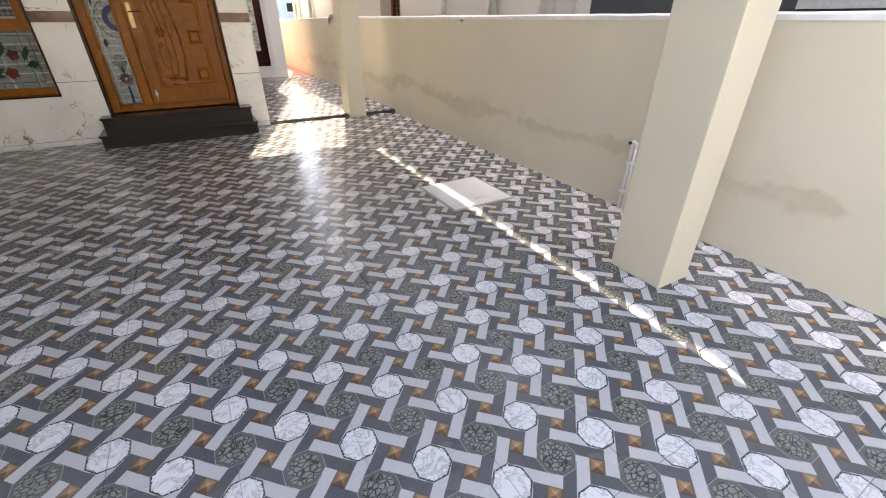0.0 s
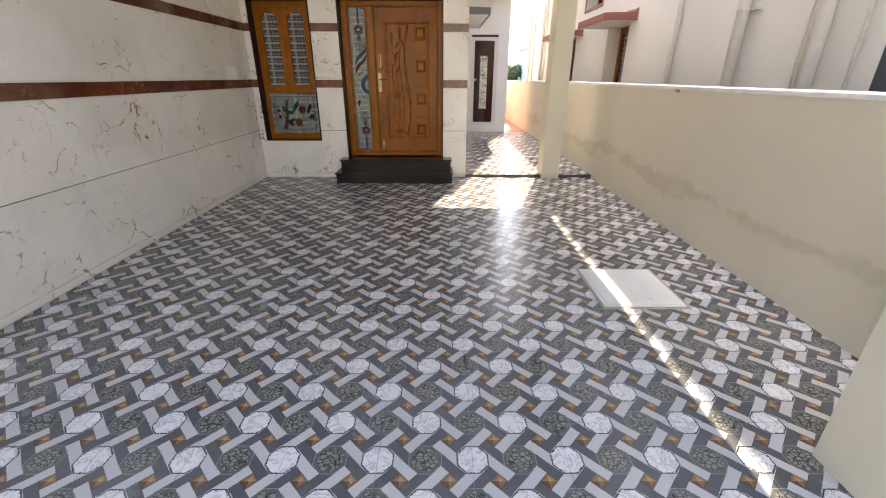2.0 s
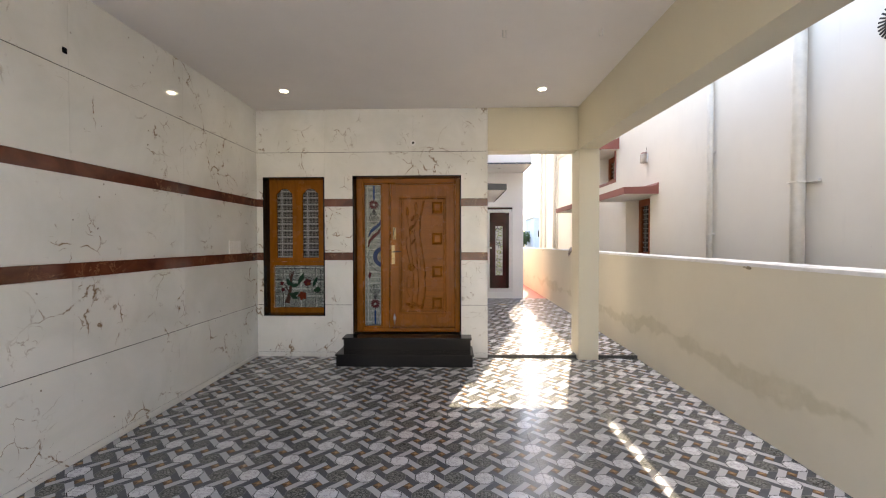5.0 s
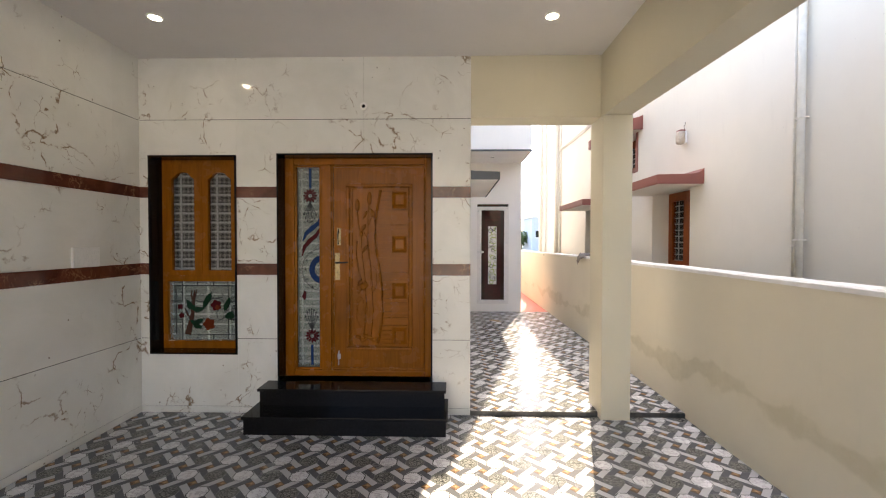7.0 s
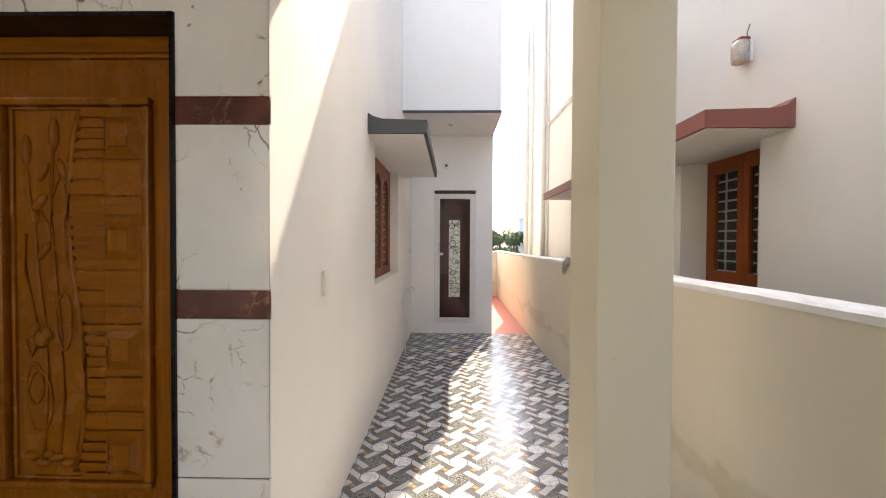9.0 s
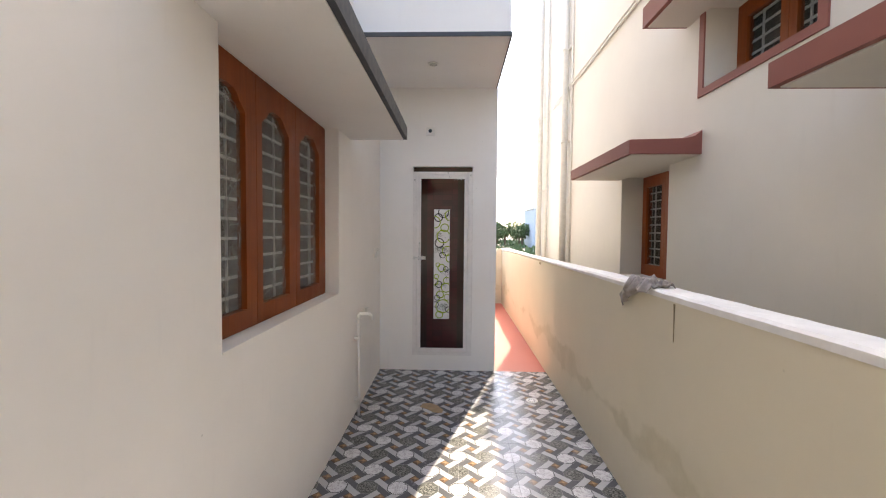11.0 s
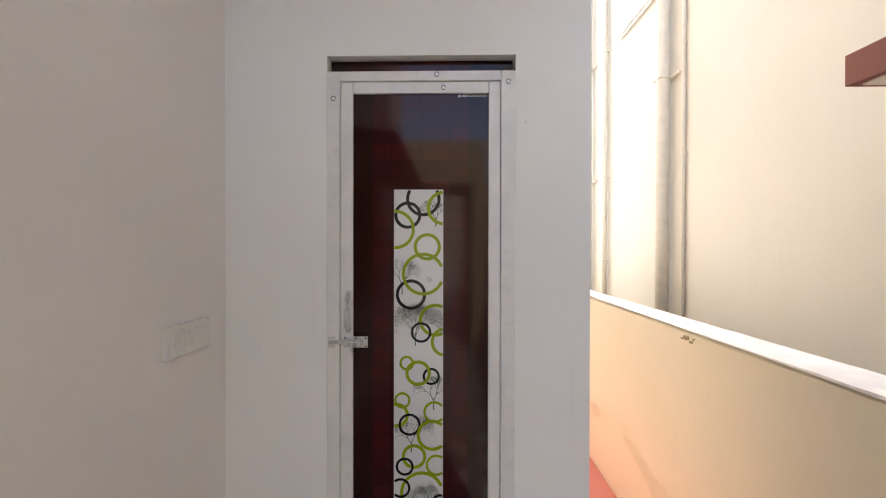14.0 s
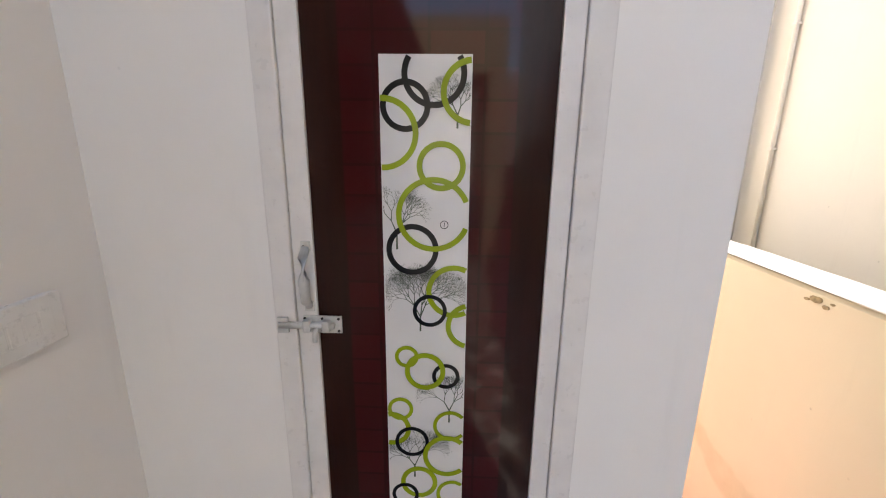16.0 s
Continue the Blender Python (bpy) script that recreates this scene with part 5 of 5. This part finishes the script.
wall_pipe(7.22, 0.014, -0.5, 7.4, 0.02, "thin cream wall pipe on the neighbouring house", (1.8, 2.5, 3.4))
wall_pipe(8.85, 0.03, -0.5, 7.4, 0.045, "cream painted drain pipe on the neighbouring house", (1.6, 2.6, 4.1))
wall_pipe(9.38, 0.06, -0.5, 7.4, 0.08, "cream painted drain pipe at the neighbouring house corner", (2.6, 4.1))
t = thing("cable_conduit", "pair of slim cream conduits running along the neighbouring wall", "conduit")
for dzz in (0.0, 0.05):
    part("conduit", tube(bmesh.new(), [(NX - 0.02, 8.5, 4.06 + dzz), (NX - 0.02, 2.0, 4.06 + dzz)], 0.012, 8), PIPE, t, smooth=True)
t = thing("wall_lamp", "plastic-wrapped bulkhead lamp on the neighbouring wall", "wall lamp")
LY = 1.40
part("back_plate", boxes((NX - 0.022, LY - 0.045, 2.865, NX, LY + 0.045, 3.02), bev=0.008), PLASTIC, t)
part("globe", brick(bmesh.new(), NX - 0.105, LY - 0.052, 2.855, NX - 0.02, LY + 0.052, 3.02, bev=0.032), LAMPGLASS, t, "cloudy lamp glass still in its wrapping", smooth=True)
part("top_rim", brick(bmesh.new(), NX - 0.09, LY - 0.045, 3.012, NX - 0.02, LY + 0.045, 3.032, bev=0.008), RUST, t, "reddish rim")
part("wire", tube(bmesh.new(), [(NX - 0.01, LY, 3.03), (NX - 0.02, LY - 0.005, 3.07), (NX - 0.004, LY - 0.01, 3.13)], 0.003, 6), BLACKMETAL, t)
fan = thing("exhaust_vent", "round black bristled exhaust vent high on the neighbouring wall", "vent")
FY, FZZ = -2.46, 3.16
part("disc", prism(bmesh.new(), disc(FY, FZZ, 0.10, n=32), 'x', NX - 0.02, NX), BLACKMETAL, fan)
part("hub", prism(bmesh.new(), disc(FY, FZZ, 0.034, n=20), 'x', NX - 0.035, NX - 0.018), STEEL, fan)
blade = boxes((-0.005, 0.045, -0.0065, 0.005, 0.138, 0.0065), bev=0.002)
blade_mesh = mesh("blade", blade, BLACKMETAL)
for i in range(28):
    ob = new("blade", blade_mesh)
    ob.parent = fan
    ob.matrix_basis = pose(NX - 0.028, FY, FZZ, i * 360 / 28, 0, 0)
part("cap", prism(bmesh.new(), disc(FY, FZZ, 0.02, n=20), 'x', NX - 0.037, NX - 0.034), BLACKMETAL, fan)
t = thing("shutter_panel", "dark slate painted panel low on the neighbouring wall", "panel")
part("board", boxes((NX - 0.02, -7.6, -0.5, NX, -3.24, 1.98), bev=0.003), SLATE, t)
part("window_frame", pierced(bmesh.new(), (-6.6, 1.42, -5.02, 1.86), [[(-6.55, 1.47), (-5.07, 1.47), (-5.07, 1.81), (-6.55, 1.81)]], 'x', NX - 0.045, NX - 0.018), STEEL, t)
part("pane", boxes((NX - 0.030, -6.56, 1.46, NX - 0.022, -5.06, 1.82)), INK_BLACK, t, "dark glass")

# ---- distance ----
house = thing("distant_house", "small pale blue flat-roofed house far off", "house")
part("wall", boxes((11.8, 58, -0.3, 18, 66, 5.2)), BLUEWALL, house)
part("roof", boxes((11.6, 57.8, 5.2, 18.2, 66.2, 5.4)), COPING, house)
for x in (12.4, 14.2, 16.0):
    w = part("window", boxes((x, 57.96, 2.2, x + 0.8, 58.0, 3.2)), INK_BLACK, house)
    part("sill", boxes((x - 0.08, 57.85, 2.1, x + 0.88, 58.0, 2.2)), COPING, w)
shed = thing("distant_hoarding", "dark sign board on posts beyond the trees", "sign board")
part("board", boxes((5.6, 70, 3.0, 7.4, 70.1, 3.9)), SLATE, shed)
for x in (5.8, 7.2):
    part("post", boxes((x - 0.05, 70.1, -0.3, x + 0.05, 70.2, 3.9)), STEEL, shed)
rng = random.Random(11)


def tree(x, y, h, r):
    t = thing("tree", "bushy green tree in the distance", "tree", "distant trees")
    part("trunk", tube(bmesh.new(), [(x, y, -0.3), (x + 0.1, y, h * 0.4), (x + 0.05, y, h * 0.75)], [0.16, 0.12, 0.05], 7), BARK, t)
    for k in range(3):
        a = rng.uniform(0, math.tau)
        part("limb", tube(bmesh.new(), [(x + 0.08, y, h * (0.3 + 0.1 * k)), (x + r * 0.6 * math.cos(a), y + r * 0.6 * math.sin(a), h * 0.75)], [0.07, 0.03], 6), BARK, t)
    verts, faces = [], []
    lobes = [(x + rng.uniform(-0.6, 0.6) * r, y + rng.uniform(-0.6, 0.6) * r, h * rng.uniform(0.45, 0.85), r * rng.uniform(0.35, 0.6)) for _ in range(9)]
    for _ in range(1100):
        cx, cy, cz, cr = rng.choice(lobes)
        d = Vector((rng.gauss(0, 1), rng.gauss(0, 1), rng.gauss(0, 0.8))).normalized() * cr * rng.uniform(0.6, 1.05)
        p = Vector((cx, cy, cz)) + d
        q = Euler((rng.uniform(0, 6), rng.uniform(0, 6), rng.uniform(0, 6))).to_matrix()
        s = rng.uniform(0.12, 0.24)
        b = len(verts)
        verts += [p + q @ Vector(v) * s for v in ((-1, 0, 0), (0, -0.5, 0.1), (1, 0, 0), (0, 0.5, 0.1))]
        faces.append((b, b + 1, b + 2, b + 3))
    me = bpy.data.meshes.new("crown")
    me.from_pydata(verts, [], faces)
    me.materials.append(FOLIAGE)
    ob = new("crown", me)
    ob.parent = t


for x, y, h, r in ((7.2, 64, 3.4, 1.8), (9.2, 70, 3.2, 1.9), (10.8, 62, 2.9, 1.5), (5.6, 76, 3.9, 2.0), (13.2, 80, 3.6, 2.2), (8.1, 84, 3.8, 2.2), (11.2, 88, 3.9, 2.2), (3.6, 80, 3.8, 2.0), (15.5, 84, 4.0, 2.2), (1.5, 78, 3.9, 2.1)):
    tree(x, y, h, r)
verts, faces = [], []
for _ in range(5000):
    x, y = rng.uniform(-20, 45), rng.uniform(20, 110)
    s = rng.uniform(0.2, 0.6)
    b = len(verts)
    a = rng.uniform(0, math.pi)
    verts += [(x - s * math.cos(a), y - s * math.sin(a), -0.3), (x + s * math.cos(a), y + s * math.sin(a), -0.3), (x + rng.uniform(-0.2, 0.2), y, -0.3 + s * rng.uniform(0.5, 1.5))]
    faces.append((b, b + 1, b + 2))
me = bpy.data.meshes.new("scrub")
me.from_pydata(verts, [], faces)
me.materials.append(FOLIAGE)
tagged(new("scrub", me), "low green scrub on open land behind the houses", "scrub", kind="stuff")

# ---- floor tiles ----
tile_meshes = {}


def tile(parent, x0, y0, x1, y1, top, name="floor_tile"):
    """One printed tile with eased edges; alike sizes share a mesh."""
    w, d = round(x1 - x0, 4), round(y1 - y0, 4)
    if w < 0.004 or d < 0.004:
        return
    if (w, d) not in tile_meshes:
        j, e = 0.0008, 0.0012
        bm = bmesh.new()
        lo = [bm.verts.new((a, b, -0.012)) for a, b in ((j, j), (w - j, j), (w - j, d - j), (j, d - j))]
        mi = [bm.verts.new((a, b, -e)) for a, b in ((j, j), (w - j, j), (w - j, d - j), (j, d - j))]
        hi = [bm.verts.new((a, b, 0)) for a, b in ((j + e, j + e), (w - j - e, j + e), (w - j - e, d - j - e), (j + e, d - j - e))]
        for p, q in ((lo, mi), (mi, hi)):
            for i in range(4):
                bm.faces.new((p[i], p[(i + 1) % 4], q[(i + 1) % 4], q[i]))
        bm.faces.new(hi)
        tile_meshes[(w, d)] = mesh("floor_tile", bm, TILE)
    ob = new(name, tile_meshes[(w, d)])
    ob.parent = parent
    ob.location = (x0, y0, top + 0.0004 * noise.noise((x0 * 9, y0 * 9, 0)))


def lay(parent, a0, b0, a1, b1, top):
    i0 = math.floor((a0 - OX) / TX)
    j0 = math.floor((b0 - (OY - PY)) / TY)
    x = OX + i0 * TX
    while x < a1:
        y = OY - PY + j0 * TY
        while y < b1:
            tile(parent, max(x, a0), max(y, b0), min(x + TX, a1), min(y + TY, b1), top)
            y += TY
        x += TX


lay(floor, WX + 0.003, -7.2, PARX, -0.002, 0.0)
lay(passage, 0.0, 0.0, PARX, ENDY, FZ)
bm = bmesh.new()
brick(bm, WX + 0.003, -9.0, -0.012, PARX, -7.2, 0.0)
tagged(part("floor_tile_rest", bm, TILE, floor), kind="stuff")
part("step_edge", boxes((0.0, -0.010, 0.0, 1.185, -0.002, FZ - 0.002), (1.46, -0.010, 0.0, PARX, -0.002, FZ - 0.002)), plain("step_edge_stone", (0.07, 0.068, 0.062), 0.4, 0, 0.5, 25), passage, "dark stone-print edge strip")
